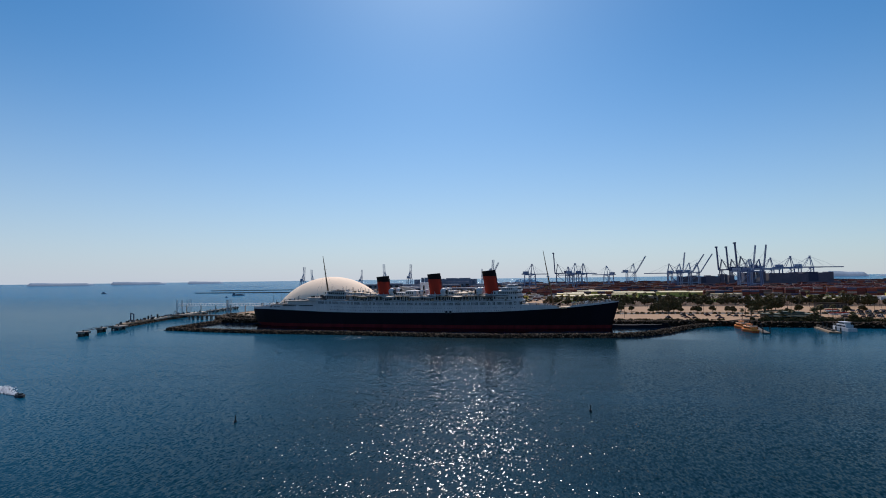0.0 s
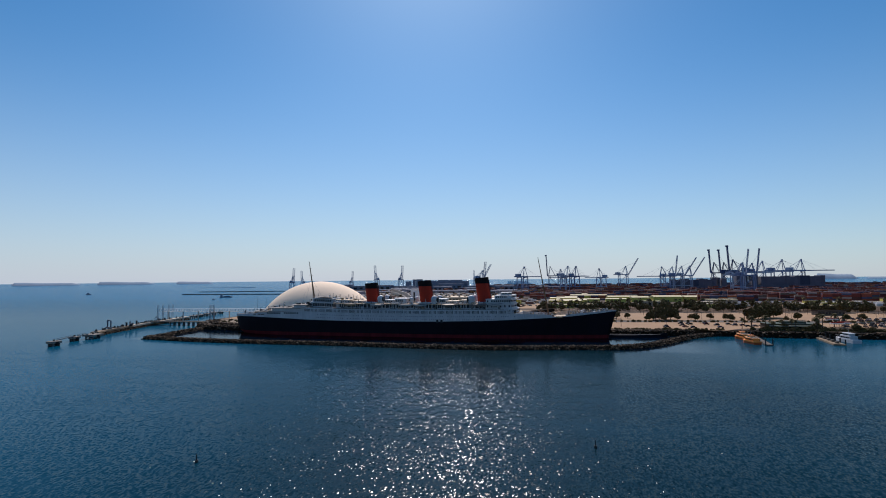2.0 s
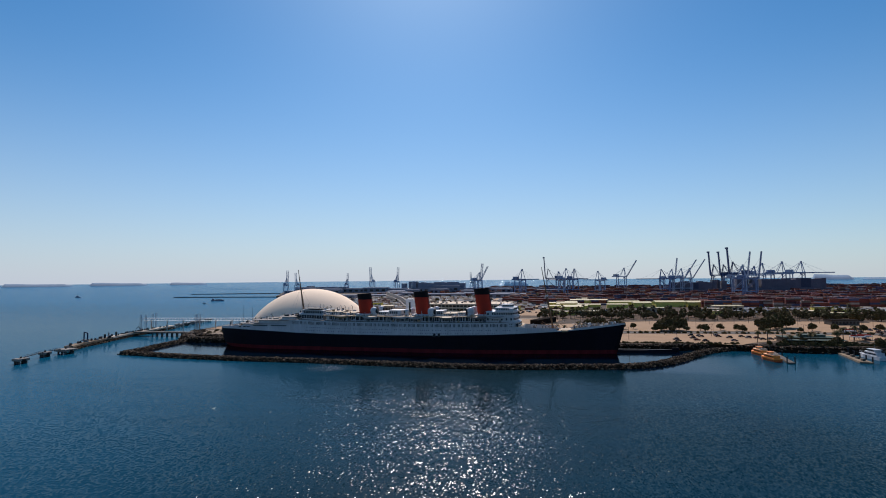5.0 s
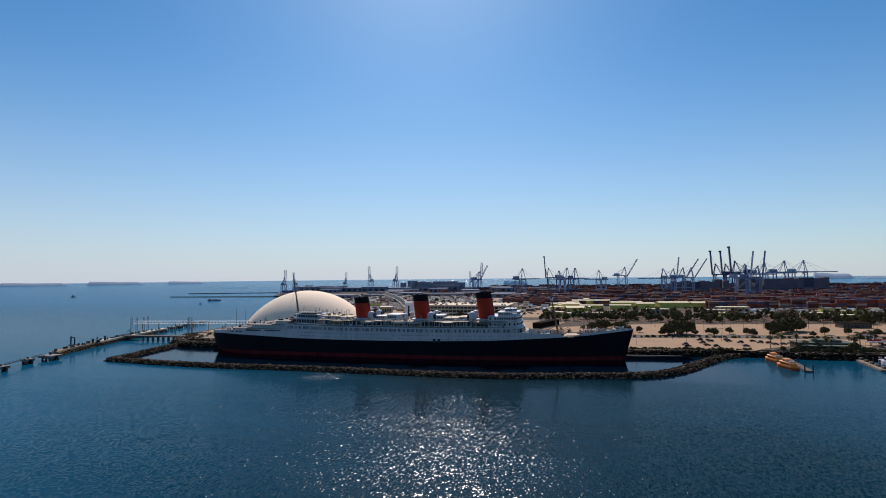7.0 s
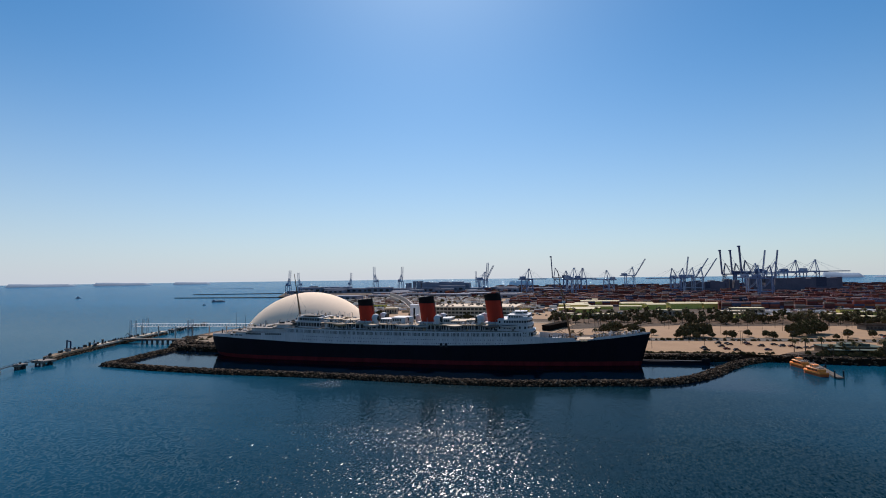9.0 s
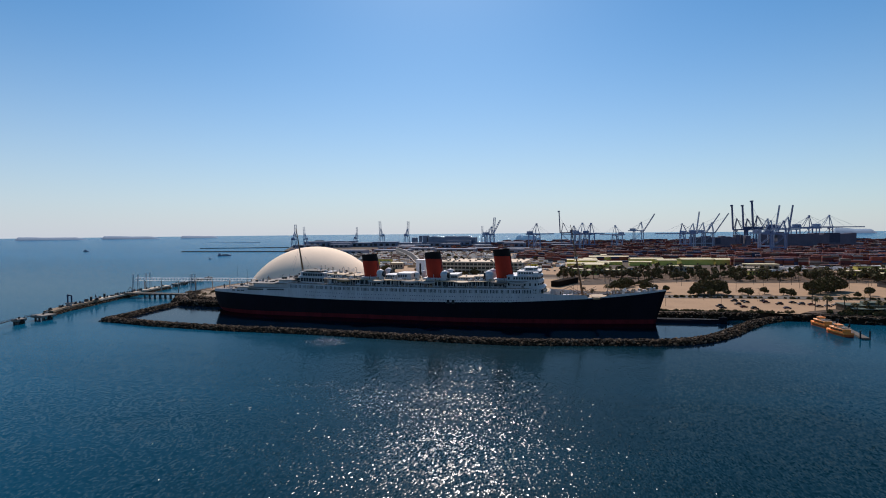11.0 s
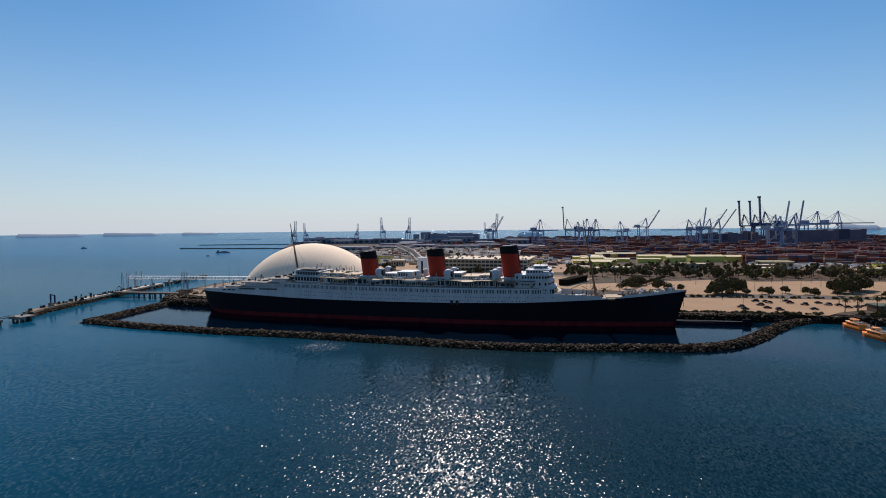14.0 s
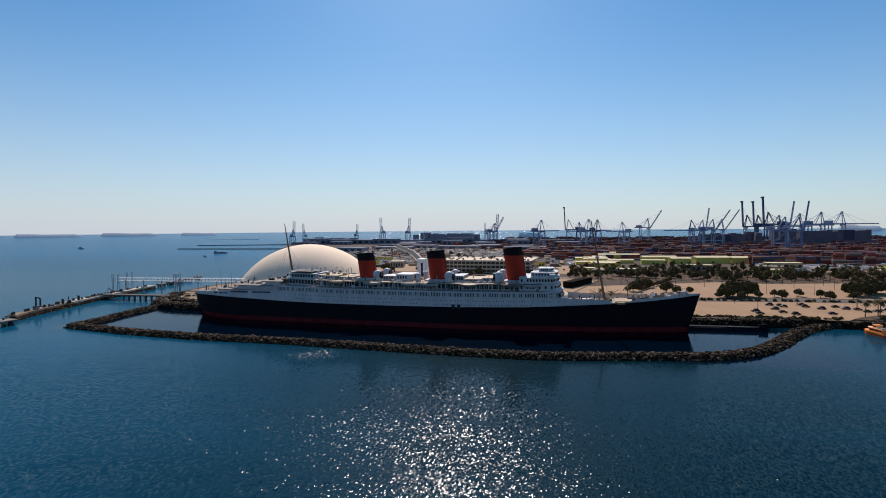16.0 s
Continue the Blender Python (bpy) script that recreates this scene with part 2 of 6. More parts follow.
# scale, stretch, even slope, steep slope
FACETS = ((2.2, 0.5, 0.26, 0.55), (1.0, 0.5, 0.0, 0.55))
GUST = (0.66, 1.34)
WATER = water_material()
BLACK_HULL = material("black_hull_paint", (0.005, 0.005, 0.010), 0.7, spec=0.12, var=0.35, scale=0.15, fine=1.5, streak=True)
RED_HULL = material("red_bottom_paint", (0.115, 0.012, 0.016), 0.8, spec=0.12, var=0.4, scale=0.2, fine=1.5, streak=True)
WHITE = material("white_ship_paint", (0.51, 0.51, 0.52), 0.5, var=0.2, scale=0.22, fine=1.6, streak=True)
FUNNEL_RED = material("orange_red_funnel_paint", (0.31, 0.027, 0.012), 0.6, spec=0.15, var=0.2, scale=0.2, fine=1.5, streak=True)
FUNNEL_BLACK = material("black_funnel_paint", (0.008, 0.007, 0.008), 0.7, spec=0.12)
DARK_GLASS = material("dark_window_glass", (0.015, 0.02, 0.026), 0.12, spec=0.4, var=0.2, bump=0.0)
PORT_GLASS = material("blue_grey_port_glass", (0.07, 0.10, 0.17), 0.3, var=0.3, bump=0.0)
DECK = material("teak_deck", (0.42, 0.31, 0.19), 0.75, var=0.25, scale=0.4, fine=5)
TAN_PAINT = material("tan_painted_steel", (0.38, 0.27, 0.15), 0.6)
MAST = material("brown_mast_paint", (0.19, 0.105, 0.05), 0.5)
DARK_BLUE = material("dark_blue_steel_paint", (0.02, 0.04, 0.09), 0.6, var=0.3)
DARK_METAL = material("dark_metal", (0.03, 0.032, 0.035), 0.5, metal=0.3)
DOME_SKIN = material("cream_dome_skin", (0.98, 0.76, 0.54), 0.85, var=0.05, scale=0.05, fine=0.6, bump=0.05)
ROCK = material("quarry_rock", (0.26, 0.22, 0.17), 0.95, spec=0.15, var=0.5, scale=0.5, fine=3, bump=0.6, dist=0.2,
                ramp=[(0.018, 0.011, 0.006), (0.034, 0.021, 0.011), (0.012, 0.008, 0.005), (0.13, 0.082, 0.047), (0.022, 0.014, 0.008), (0.17, 0.122, 0.08), (0.05, 0.032, 0.018)], island=True)
LAND = material("dusty_ground", (0.07, 0.045, 0.027), 0.95, var=0.5, scale=0.02, fine=0.3, bump=0.3, dist=0.2)
LOT = material("sandy_parking_lot", (0.325, 0.207, 0.115), 0.92, var=0.18, scale=0.06, fine=0.7)
ASPHALT = material("grey_asphalt", (0.055, 0.041, 0.032), 0.95, spec=0.1, var=0.25, scale=0.1, fine=1)
CONCRETE = material("pale_concrete", (0.48, 0.44, 0.38), 0.85, var=0.25, scale=0.2, fine=2)
DARK_CONCRETE = material("weathered_concrete", (0.11, 0.095, 0.08), 0.9, var=0.4, scale=0.3, fine=2)
# crane paints lightened and blued to hold the haze of distance
CRANE_BLUE = material("hazy_blue_crane_paint", (0.16, 0.215, 0.345), 0.6, var=0.15)
CRANE_GREY = material("hazed_grey_crane_paint", (0.33, 0.39, 0.49), 0.6, var=0.15)
CRANE_DARK = material("hazed_slate_crane_paint", (0.075, 0.10, 0.19), 0.7, var=0.15)
BRIGHT_WHITE = material("bright_white_paint", (0.78, 0.77, 0.75), 0.5, var=0.12, scale=0.3, fine=2)
ORANGE_RED = material("orange_red_boat_hull", (0.45, 0.09, 0.02), 0.5, var=0.2)
# far ships, sheds and boats: distance haze is mixed into these two colours
FAR_PALE = material("haze_paled_ship_paint", (0.84, 0.86, 0.90), 0.9, var=0.1)
FAR_BLUE = material("haze_tinted_steel", (0.20, 0.215, 0.27), 0.8, var=0.2, scale=0.05, fine=0.5)
# dark ship colour lifted by the haze in front of it
DARK_SHIP = material("hazed_dark_ship_paint", (0.12, 0.118, 0.155), 0.8, var=0.3, scale=0.05, fine=0.4)
STEEL = material("grey_galvanised_steel", (0.24, 0.27, 0.31), 0.5, metal=0.2)
# distance haze is put into the slope colour
FAR_LAND = material("haze_tinted_slopes", (0.19, 0.25, 0.33), 1.0, var=0.12, scale=0.01, fine=0.05)
CONTAINERS = material("container_paint", (0.2, 0.05, 0.04), 0.7, var=0.25, scale=0.2, fine=1.5, island=True,
                      ramp=[(0.15, 0.035, 0.028), (0.20, 0.055, 0.04), (0.10, 0.03, 0.028), (0.06, 0.07, 0.13), (0.22, 0.06, 0.035), (0.075, 0.028, 0.03), (0.05, 0.06, 0.10), (0.19, 0.042, 0.032), (0.34, 0.27, 0.23), (0.10, 0.04, 0.035), (0.26, 0.085, 0.035), (0.14, 0.10, 0.08)])
LEAF = material("dark_green_foliage", (0.05, 0.06, 0.02), 0.7, var=0.4, scale=0.5, fine=3,
                spec=0.06, ramp=[(0.11, 0.094, 0.032), (0.15, 0.115, 0.046), (0.088, 0.074, 0.027), (0.17, 0.12, 0.055), (0.14, 0.095, 0.045)], island=True)
BARK = material("brown_bark", (0.12, 0.085, 0.055), 0.9, var=0.4, scale=2, fine=12, bump=0.5)
CAR_PAINT = material("car_paint", (0.2, 0.2, 0.2), 0.65, spec=0.06, var=0.06,
                     ramp=[(0.02, 0.018, 0.02), (0.10, 0.10, 0.11), (0.04, 0.035, 0.07), (0.09, 0.02, 0.02), (0.03, 0.028, 0.03), (0.015, 0.014, 0.016), (0.45, 0.43, 0.42), (0.05, 0.03, 0.025), (0.03, 0.03, 0.05), (0.06, 0.055, 0.05)])
OLIVE_WALL = material("olive_yellow_wall", (0.62, 0.54, 0.12), 0.85, var=0.25)
PIER_DECK = material("dirty_tan_pier_deck", (0.24, 0.18, 0.12), 0.9, var=0.6, scale=0.25, fine=1.5, spec=0.15)
CREAM_DECK = material("pale_cream_pier_deck", (0.56, 0.47, 0.36), 0.9, var=0.4, scale=0.25, fine=1.5, spec=0.15)
TAR_ROOF = material("black_tar_roof", (0.018, 0.013, 0.010), 1.0, var=0.4, scale=0.2, fine=1.5, spec=0.02)
CAR_GLASS = material("dark_car_glass", (0.012, 0.013, 0.016), 0.35, var=0.2, bump=0.0, spec=0.15)
GARAGE = material("pale_tan_concrete", (0.66, 0.53, 0.38), 0.85, var=0.2, scale=0.15, fine=1.5)
# boat grey is white paint dulled for the boat deck's shade
BOAT_GREY = material("grey_boat_paint", (0.22, 0.19, 0.17), 0.7, var=0.35, scale=0.4, fine=3)
RUBBER = material("black_rubber", (0.015, 0.015, 0.015), 0.85)
ORANGE = material("orange_boat_paint", (0.85, 0.29, 0.06), 0.4, var=0.15)
SALMON = material("pale_salmon_boat_paint", (0.86, 0.46, 0.22), 0.5, var=0.15)
YELLOW_ROOF = material("pale_yellow_metal_roof", (0.62, 0.52, 0.29), 0.6, var=0.2, scale=0.1, fine=1)
WALL_TAN = material("tan_building_wall", (0.42, 0.34, 0.25), 0.85, var=0.2)
GREEN_ROOF = material("green_grey_roof", (0.095, 0.115, 0.095), 0.9, spec=0.1)
SOIL = material("dark_planted_soil", (0.088, 0.049, 0.024), 0.95, var=0.4, scale=0.1, fine=1)
GREY_DECK = material("weathered_grey_deck", (0.24, 0.21, 0.18), 0.8, var=0.3, scale=0.3, fine=3)
CLUTTER = material("mixed_vehicle_paint", (0.5, 0.5, 0.5), 0.5, var=0.15, island=True, ramp=[(0.85, 0.80, 0.72), (0.7, 0.58, 0.44), (0.14, 0.10, 0.07), (0.85, 0.8, 0.72), (0.45, 0.33, 0.2), (0.20, 0.09, 0.07), (0.75, 0.72, 0.67)])
FOAM = material("white_foam", (0.8, 0.82, 0.84), 0.7, var=0.3, scale=1, fine=6)

# ---- builders ----


def thing(name, loc=(0, 0, 0), turn=0.0, label="", category="", group="", kind=""):
    ob = new(name)
    ob.empty_display_size = 1
    ob.matrix_world = pose(*loc, 0, 0, turn)
    return tagged(ob, label, category, group, kind)


def mesh_of(name, bm, mat, smooth=False):
    me = bpy.data.meshes.new(name)
    bm.to_mesh(me)
    bm.free()
    me.materials.append(mat)
    if smooth:
        me.shade_smooth()
    return me


def part(name, bm, mat, parent=None, label="", smooth=False, kind=""):
    ob = new(name, mesh_of(name, bm, mat, smooth))
    if parent:
        ob.parent = parent
    return tagged(ob, label, kind=kind)


def raw(name, verts, faces, mat, parent=None, smooth=False):
    me = bpy.data.meshes.new(name)
    me.from_pydata(verts, [], faces)
    me.materials.append(mat)
    if smooth:
        me.shade_smooth()
    ob = new(name, me)
    if parent:
        ob.parent = parent
    return ob


def box(bm, x0, x1, y0, y1, z0, z1):
    v = [bm.verts.new(p) for p in itertools.product((x0, x1), (y0, y1), (z0, z1))]
    for f in ((0, 1, 3, 2), (4, 6, 7, 5), (0, 4, 5, 1), (2, 3, 7, 6), (0, 2, 6, 4), (1, 5, 7, 3)):
        bm.faces.new([v[i] for i in f])
    return bm


def boxed(*a):
    return box(bmesh.new(), *a)


def soft_box(x0, x1, y0, y1, z0, z1, r=0.1, seg=1):
    bm = boxed(x0, x1, y0, y1, z0, z1)
    bmesh.ops.bevel(bm, geom=bm.edges[:], offset=r, segments=seg, affect="EDGES", profile=0.5)
    return bm


def tube(bm, p, q, r, r2=None, n=8, cap=True):
    p, q = Vector(p), Vector(q)
    r2 = r if r2 is None else r2
    turn = (q - p).to_track_quat("Z", "Y").to_matrix()
    rings = []
    for c, rr in ((p, r), (q, r2)):
        rings.append([bm.verts.new(c + turn @ Vector((math.cos(i * math.tau / n) * rr, math.sin(i * math.tau / n) * rr, 0))) for i in range(n)])
    for i in range(n):
        bm.faces.new((rings[0][i], rings[0][(i + 1) % n], rings[1][(i + 1) % n], rings[1][i]))
    if cap:
        bm.faces.new(rings[0][::-1])
        bm.faces.new(rings[1])
    return bm


def tubed(p, q, r, r2=None, n=8):
    return tube(bmesh.new(), p, q, r, r2, n)


def beam(bm, p, q, w, h=None):
    """A square beam from p to q."""
    p, q = Vector(p), Vector(q)
    h = w if h is None else h
    turn = (q - p).to_track_quat("Z", "Y").to_matrix()
    a = [[bm.verts.new(c + turn @ Vector((sx * w / 2, sy * h / 2, 0))) for sx, sy in ((-1, -1), (1, -1), (1, 1), (-1, 1))] for c in (p, q)]
    for i in range(4):
        bm.faces.new((a[0][i], a[0][(i + 1) % 4], a[1][(i + 1) % 4], a[1][i]))
    bm.faces.new(a[0][::-1])
    bm.faces.new(a[1])
    return bm


def beamed(p, q, w, h=None):
    return beam(bmesh.new(), p, q, w, h)


def prism(bm, outline, z0, z1):
    lo = [bm.verts.new((x, y, z0)) for x, y in outline]
    hi = [bm.verts.new((x, y, z1)) for x, y in outline]
    n = len(lo)
    for i in range(n):
        bm.faces.new((lo[i], lo[(i + 1) % n], hi[(i + 1) % n], hi[i]))
    bm.faces.new(hi)
    bm.faces.new(lo[::-1])
    return bm


def prismed(outline, z0, z1):
    bm = prism(bmesh.new(), outline, z0, z1)
    bmesh.ops.recalc_face_normals(bm, faces=bm.faces[:])
    return bm


def lerp_table(table, x):
    return float(np.interp(x, [a for a, _ in table], [b for _, b in table]))


def along(path, step):
    """Points at even steps along a polyline, with the way onward there."""
    out = []
    for (ax, ay), (bx, by) in zip(path, path[1:]):
        a, b = Vector((ax, ay)), Vector((bx, by))
        n = max(1, round((b - a).length / step))
        out += [(a.lerp(b, i / n), (b - a).normalized()) for i in range(n)]
    return out


def inland(x, y):
    """A place of the harbour chart brought onto the ship's axes."""
    w = 1 - 3.3535e-5 * x + 9.3366e-5 * y
    return (0.9759 * x - 0.03621 * y + 1.65) / w, (0.05604 * x + 0.9497 * y - 2.74) / w


# ---- sea and land ----
SEA_C = (90.0, -350.0)
rings = [40, 300, 900, 1600, 2400, 2900, 3400, 3900, 4400, 4880]
verts, faces, SEG = [(*SEA_C, 0)], [], 120
for r in rings:
    z = 0.0 if r <= 2400 else 27.0 * ((r - 2400) / 2480) ** 2
    verts += [(SEA_C[0] + r * math.cos(i * math.tau / SEG), SEA_C[1] + r * math.sin(i * math.tau / SEG), z) for i in range(SEG)]
for i in range(SEG):
    faces.append((0, 1 + i, 1 + (i + 1) % SEG))
    for k in range(len(rings) - 1):
        a, b = 1 + k * SEG, 1 + (k + 1) * SEG
        faces.append((a + i, b + i, b + (i + 1) % SEG, a + (i + 1) % SEG))
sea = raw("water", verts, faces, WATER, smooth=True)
tagged(sea, "wind-rippled dark blue harbour water reaching the horizon", "water", kind="structure")

SHORE = [(2600, 160), (900, 72), (420, 38), (340, 30), (300, 30), (262, 30), (240, 34), (224, 36), (208, 33), (186, 27), (160, 22), (140, 21), (100, 22), (-120, 22), (-166, 13), (-196, 15),
         (-212, 28), (-224, 46), (-234, 66), (-240, 110), (-228, 168), (-206, 240), (-330, 560), (-440, 830), (-700, 960), (-900, 1330), (-1010, 1560), (-800, 1760), (300, 1960), (1300, 1990), (2600, 2000)]
ground = part("ground", prismed(SHORE, -6, 4), LAND)
tagged(ground, "flat dusty reclaimed harbour land above the water", "ground", kind="structure")


def slab(name, outline, z, mat, label, category, thick=0.12):
    ob = part(name, prismed(outline, z - thick, z), mat)
    return tagged(ob, label, category, kind="structure")


def chart(*outline):
    return [inland(*p) for p in outline]


slab("parking_lot_near", [(112, 26), (158, 29), (196, 34), (214, 33), (222, 28), (232, 29), (242, 41), (262, 55), (290, 66), (420, 84), (420, 108), (232, 98), (172, 90), (108, 82)], 4.06, LOT, "sandy sunlit parking lot beside the lagoon", "parking lot")
slab("parking_lot_far", [(86, 112), (110, 128), (178, 110), (243, 122), (300, 120), (430, 136), (430, 236), (310, 230), (252, 214), (212, 222), (172, 202), (99, 168)], 4.06, LOT, "wide sandy parking lot with few cars", "parking lot")
slab("road_lot", [(104, 92), (172, 93), (232, 101), (420, 111), (420, 133), (300, 117), (243, 119), (178, 107), (106, 100)], 4.05, DARK_CONCRETE, "dark planted strip and lane between the lots", "road")
slab("parking_lot_east", [(296, 58), (480, 70), (520, 178), (440, 172), (428, 86), (300, 64)], 4.07, LOT, "sandy parking lot full of parked cars", "parking lot")
slab("wharf_apron", [(-150, 25), (84, 24), (84, 110), (97, 168), (110, 226), (-60, 232), (-205, 232), (-224, 168), (-234, 112), (-229, 71), (-204, 72)], 4.05, LOT, "wide sandy apron round the dome behind the liner", "parking lot")
slab("road_back", chart((-60, 240), (520, 262), (520, 280), (-60, 256)), 4.07, PIER_DECK, "dusty brown access road behind the lots", "road")
slab("planted_ground", chart((100, 246), (700, 262), (700, 455), (360, 450), (360, 415), (100, 405)), 4.09, SOIL, "dark planted ground under the trees", "ground")
slab("yard_strip", chart((335, 362), (760, 378), (760, 462), (345, 452)), 4.13, LOT, "sandy yard strip with parked trailers", "yard")
slab("planted_bank", [(-166, 17), (-194, 18), (-208, 31), (-219, 48), (-228, 68), (-205, 70), (-150, 26)], 4.08, PIER_DECK, "dusty brown bank with brush beside the dome", "ground")
slab("yard_west", chart((-190, 330), (130, 300), (180, 560), (-280, 700)), 4.06, LOT, "pale sandy yard behind the ship", "yard")
slab("yard_far", chart((-285, 704), (100, 565), (20, 1140), (-150, 1300), (-470, 1030)), 4.09, LOT, "pale sandy storage yard far behind the ship", "yard")
slab("container_yard", chart((150, 560), (1300, 420), (2300, 2280), (-200, 2400), (-500, 1500)), 4.06, ASPHALT, "dark asphalt container yard", "yard")

# ---- dome ----
dome = thing("dome", (-149, 132.5, 4), 0, "huge cream-white smooth geodesic dome beside the liner", "dome")
bm = bmesh.new()
R, N, K = 72.4, 96, 22
SUNK = 34.7
top = math.acos(SUNK / R)
prev = None
for k in range(K + 1):
    a = top * (1 - k / K)
    ring = [bm.verts.new((R * math.sin(a) * math.cos(i * math.tau / N), R * math.sin(a) * math.sin(i * math.tau / N), R * math.cos(a) - SUNK)) for i in range(N)] if k < K else [bm.verts.new((0, 0, R - SUNK))]
    if prev:
        for i in range(N):
            bm.faces.new((prev[i], prev[(i + 1) % N], ring[(i + 1) % N], ring[i]) if k < K else (prev[i], prev[(i + 1) % N], ring[0]))
    prev = ring
part("shell", bm, DOME_SKIN, dome, smooth=True)
bm = bmesh.new()
for k in range(64):
    a = k * math.tau / 64
    tube(bm, (63.9 * math.cos(a), 63.9 * math.sin(a), 0), (63.9 * math.cos(a + math.tau / 64), 63.9 * math.sin(a + math.tau / 64), 0), 0.9, n=6)
part("base_ring", bm, CONCRETE, dome, "pale concrete ring at the foot")

# ---- ocean liner ----
DARK_CANVAS = material("grey_canvas", (0.13, 0.12, 0.11), 0.8)
liner = thing("ocean_liner", (0, 0, 0), 0, "moored three-funnel ocean liner with black and white hull", "ship")
BW = [(-159, 14.4), (-139, 14.9), (-124, 14.6), (-101, 13.9), (-82, 12.95), (-62, 12.5), (-45, 12.3), (-11, 12.25), (8, 12.45), (28, 12.65), (45, 13.1), (62, 13.4), (79, 14.2), (97, 15.2), (113, 16.1), (128, 17.5), (143, 19.3), (153, 20.7)]
TOP = [(-159, 16.0), (-130, 17.8), (-100, 19.4), (-86, 19.75), (-45, 18.75), (-11, 18.6), (24, 18.5), (53, 18.8), (82, 19.1), (88, 18.7), (107, 18.2), (109, 16.3), (116.5, 16.6), (118, 18.3), (129, 19.3), (141, 20.3), (153, 21.5)]
SHEER = [(-159, 0.2), (-120, 0.6), (-82, 0.8), (-45, -0.2), (-11, -0.35), (24, -0.45), (53, -0.15), (85, 0.2), (100, 0.4), (118, 1.0), (153, 2.4)]


def hull_point(u, z):
    """A point of the starboard side: u from 0 at the stern to 1 at the stem."""
    stem = 146.5 + 5.6 * z / 20
    s = min(1.0, max(0.0, z / 13))
    stern = -149.5 - 8.5 * s ** 0.4
    fine = 1.7 + 0.75 * min(1, max(0, z / 18))
    half = 18.0
    if u > 0.56:
        half *= 1 - ((u - 0.56) / 0.44) ** fine
    if u < 0.20:
        half *= (1 - ((0.20 - u) / 0.20) ** 2.3) ** 0.55
    return stern + (stem - stern) * u, half


def side(x, z):
    stem, stern = hull_point(1, z)[0], hull_point(0, z)[0]
    return hull_point(min(1, max(0, (x - stern) / (stem - stern))), z)[1]


US = [0, 0.004, 0.012, 0.025, 0.04, 0.06, 0.085, 0.11, 0.14, 0.17, 0.2] + [0.2 + i * 0.02 for i in range(1, 36)] + [0.91, 0.92, 0.93, 0.945, 0.96, 0.975, 0.99, 1.0]
US = sorted(set(US) | {0.8515, 0.8555, 0.8785, 0.8825})


def hull_band(name, lo, hi, rows, mat, label, cap=False):
    bm = bmesh.new()
    for s in (-1, 1):
        grid = []
        for u in US:
            x0 = -158 + 310 * u
            a, b = lo(x0), hi(x0)
            col = []
            for r in range(rows + 1):
                z = a + (b - a) * r / rows
                x, y = hull_point(u, z)
                col.append(bm.verts.new((x, s * y, z)))
            grid.append(col)
        for c, e in zip(grid, grid[1:]):
            for r in range(rows):
                f = (c[r], e[r], e[r + 1], c[r + 1])
                bm.faces.new(f if s < 0 else f[::-1])
        if s < 0:
            left = grid
    if cap:
        for i in range(len(US) - 1):
            a, b, c, e = left[i][-1], left[i + 1][-1], grid[i + 1][-1], grid[i][-1]
            bm.faces.new((a, b, c, e))
    bmesh.ops.remove_doubles(bm, verts=bm.verts[:], dist=0.002)
    return part(name, bm, mat, liner, label, smooth=True)


hull_band("bottom_plating", lambda x: -2.0, lambda x: 2.7, 4, RED_HULL, "faded dark red boot-topping")
hull_band("hull", lambda x: 2.7, lambda x: lerp_table(BW, x), 6, BLACK_HULL, "black riveted hull")
hull_band("white_strake", lambda x: lerp_table(BW, x), lambda x: lerp_table(TOP, x), 3, WHITE, "white upper hull plating")


def deck_outline(x0, x1, inset=0.0, z=19.0, nose=0.0, tail=0.0, cap=99.0, n=28):
    """A deck's outline: the ship's side less an inset, with a rounded nose forward and tail aft."""
    xs = [x0 + (x1 - x0) * i / n for i in range(n + 1)]

    def half(x):
        h = min(cap, max(0.15, side(x, z) - inset))
        if nose and x > x1 - nose:
            h *= math.sqrt(max(0.0, 1 - ((x - (x1 - nose)) / nose) ** 2)) * 0.93 + 0.07
        if tail and x < x0 + tail:
            h *= math.sqrt(max(0.0, 1 - (((x0 + tail) - x) / tail) ** 2)) * 0.93 + 0.07
        return h
    if nose:
        xs += [x1 - nose * k for k in (0.6, 0.4, 0.25, 0.12, 0.05)]
    if tail:
        xs += [x0 + tail * k for k in (0.6, 0.4, 0.25, 0.12, 0.05)]
    xs = sorted(set(xs))
    return [(x, -half(x)) for x in xs] + [(x, half(x)) for x in reversed(xs)]


def deck(name, x0, x1, z0, z1, mat, inset=0.0, label="", **k):
    return part(name, prismed(deck_outline(x0, x1, inset, z0, **k), z0, z1), mat, liner, label)


# weather decks at their levels
deck("after_deck", -157, -84, 15.6, 15.9, GREY_DECK, 0.35, "weathered grey after deck")
deck("fore_deck", 84, 150, 15.0, 15.2, DECK, 0.5, "sandy teak fore deck")
deck("deck_house", -136, -86, 15.9, 18.4, WHITE, 3.0, "white deckhouse tier", tail=9)
deck("deck", -139, -84, 18.4, 18.65, GREY_DECK, 1.6, "weathered grey terrace deck", tail=10)
deck("deck_house", -121, -86, 18.65, 21.3, WHITE, 3.2, "white deckhouse tier", tail=7)
deck("deck", -124, -84, 21.3, 21.6, GREY_DECK, 1.8, "weathered grey terrace deck", tail=8)
deck("deck_house", -100, -86, 21.6, 24.0, WHITE, 4.0, "white deckhouse tier", tail=5)
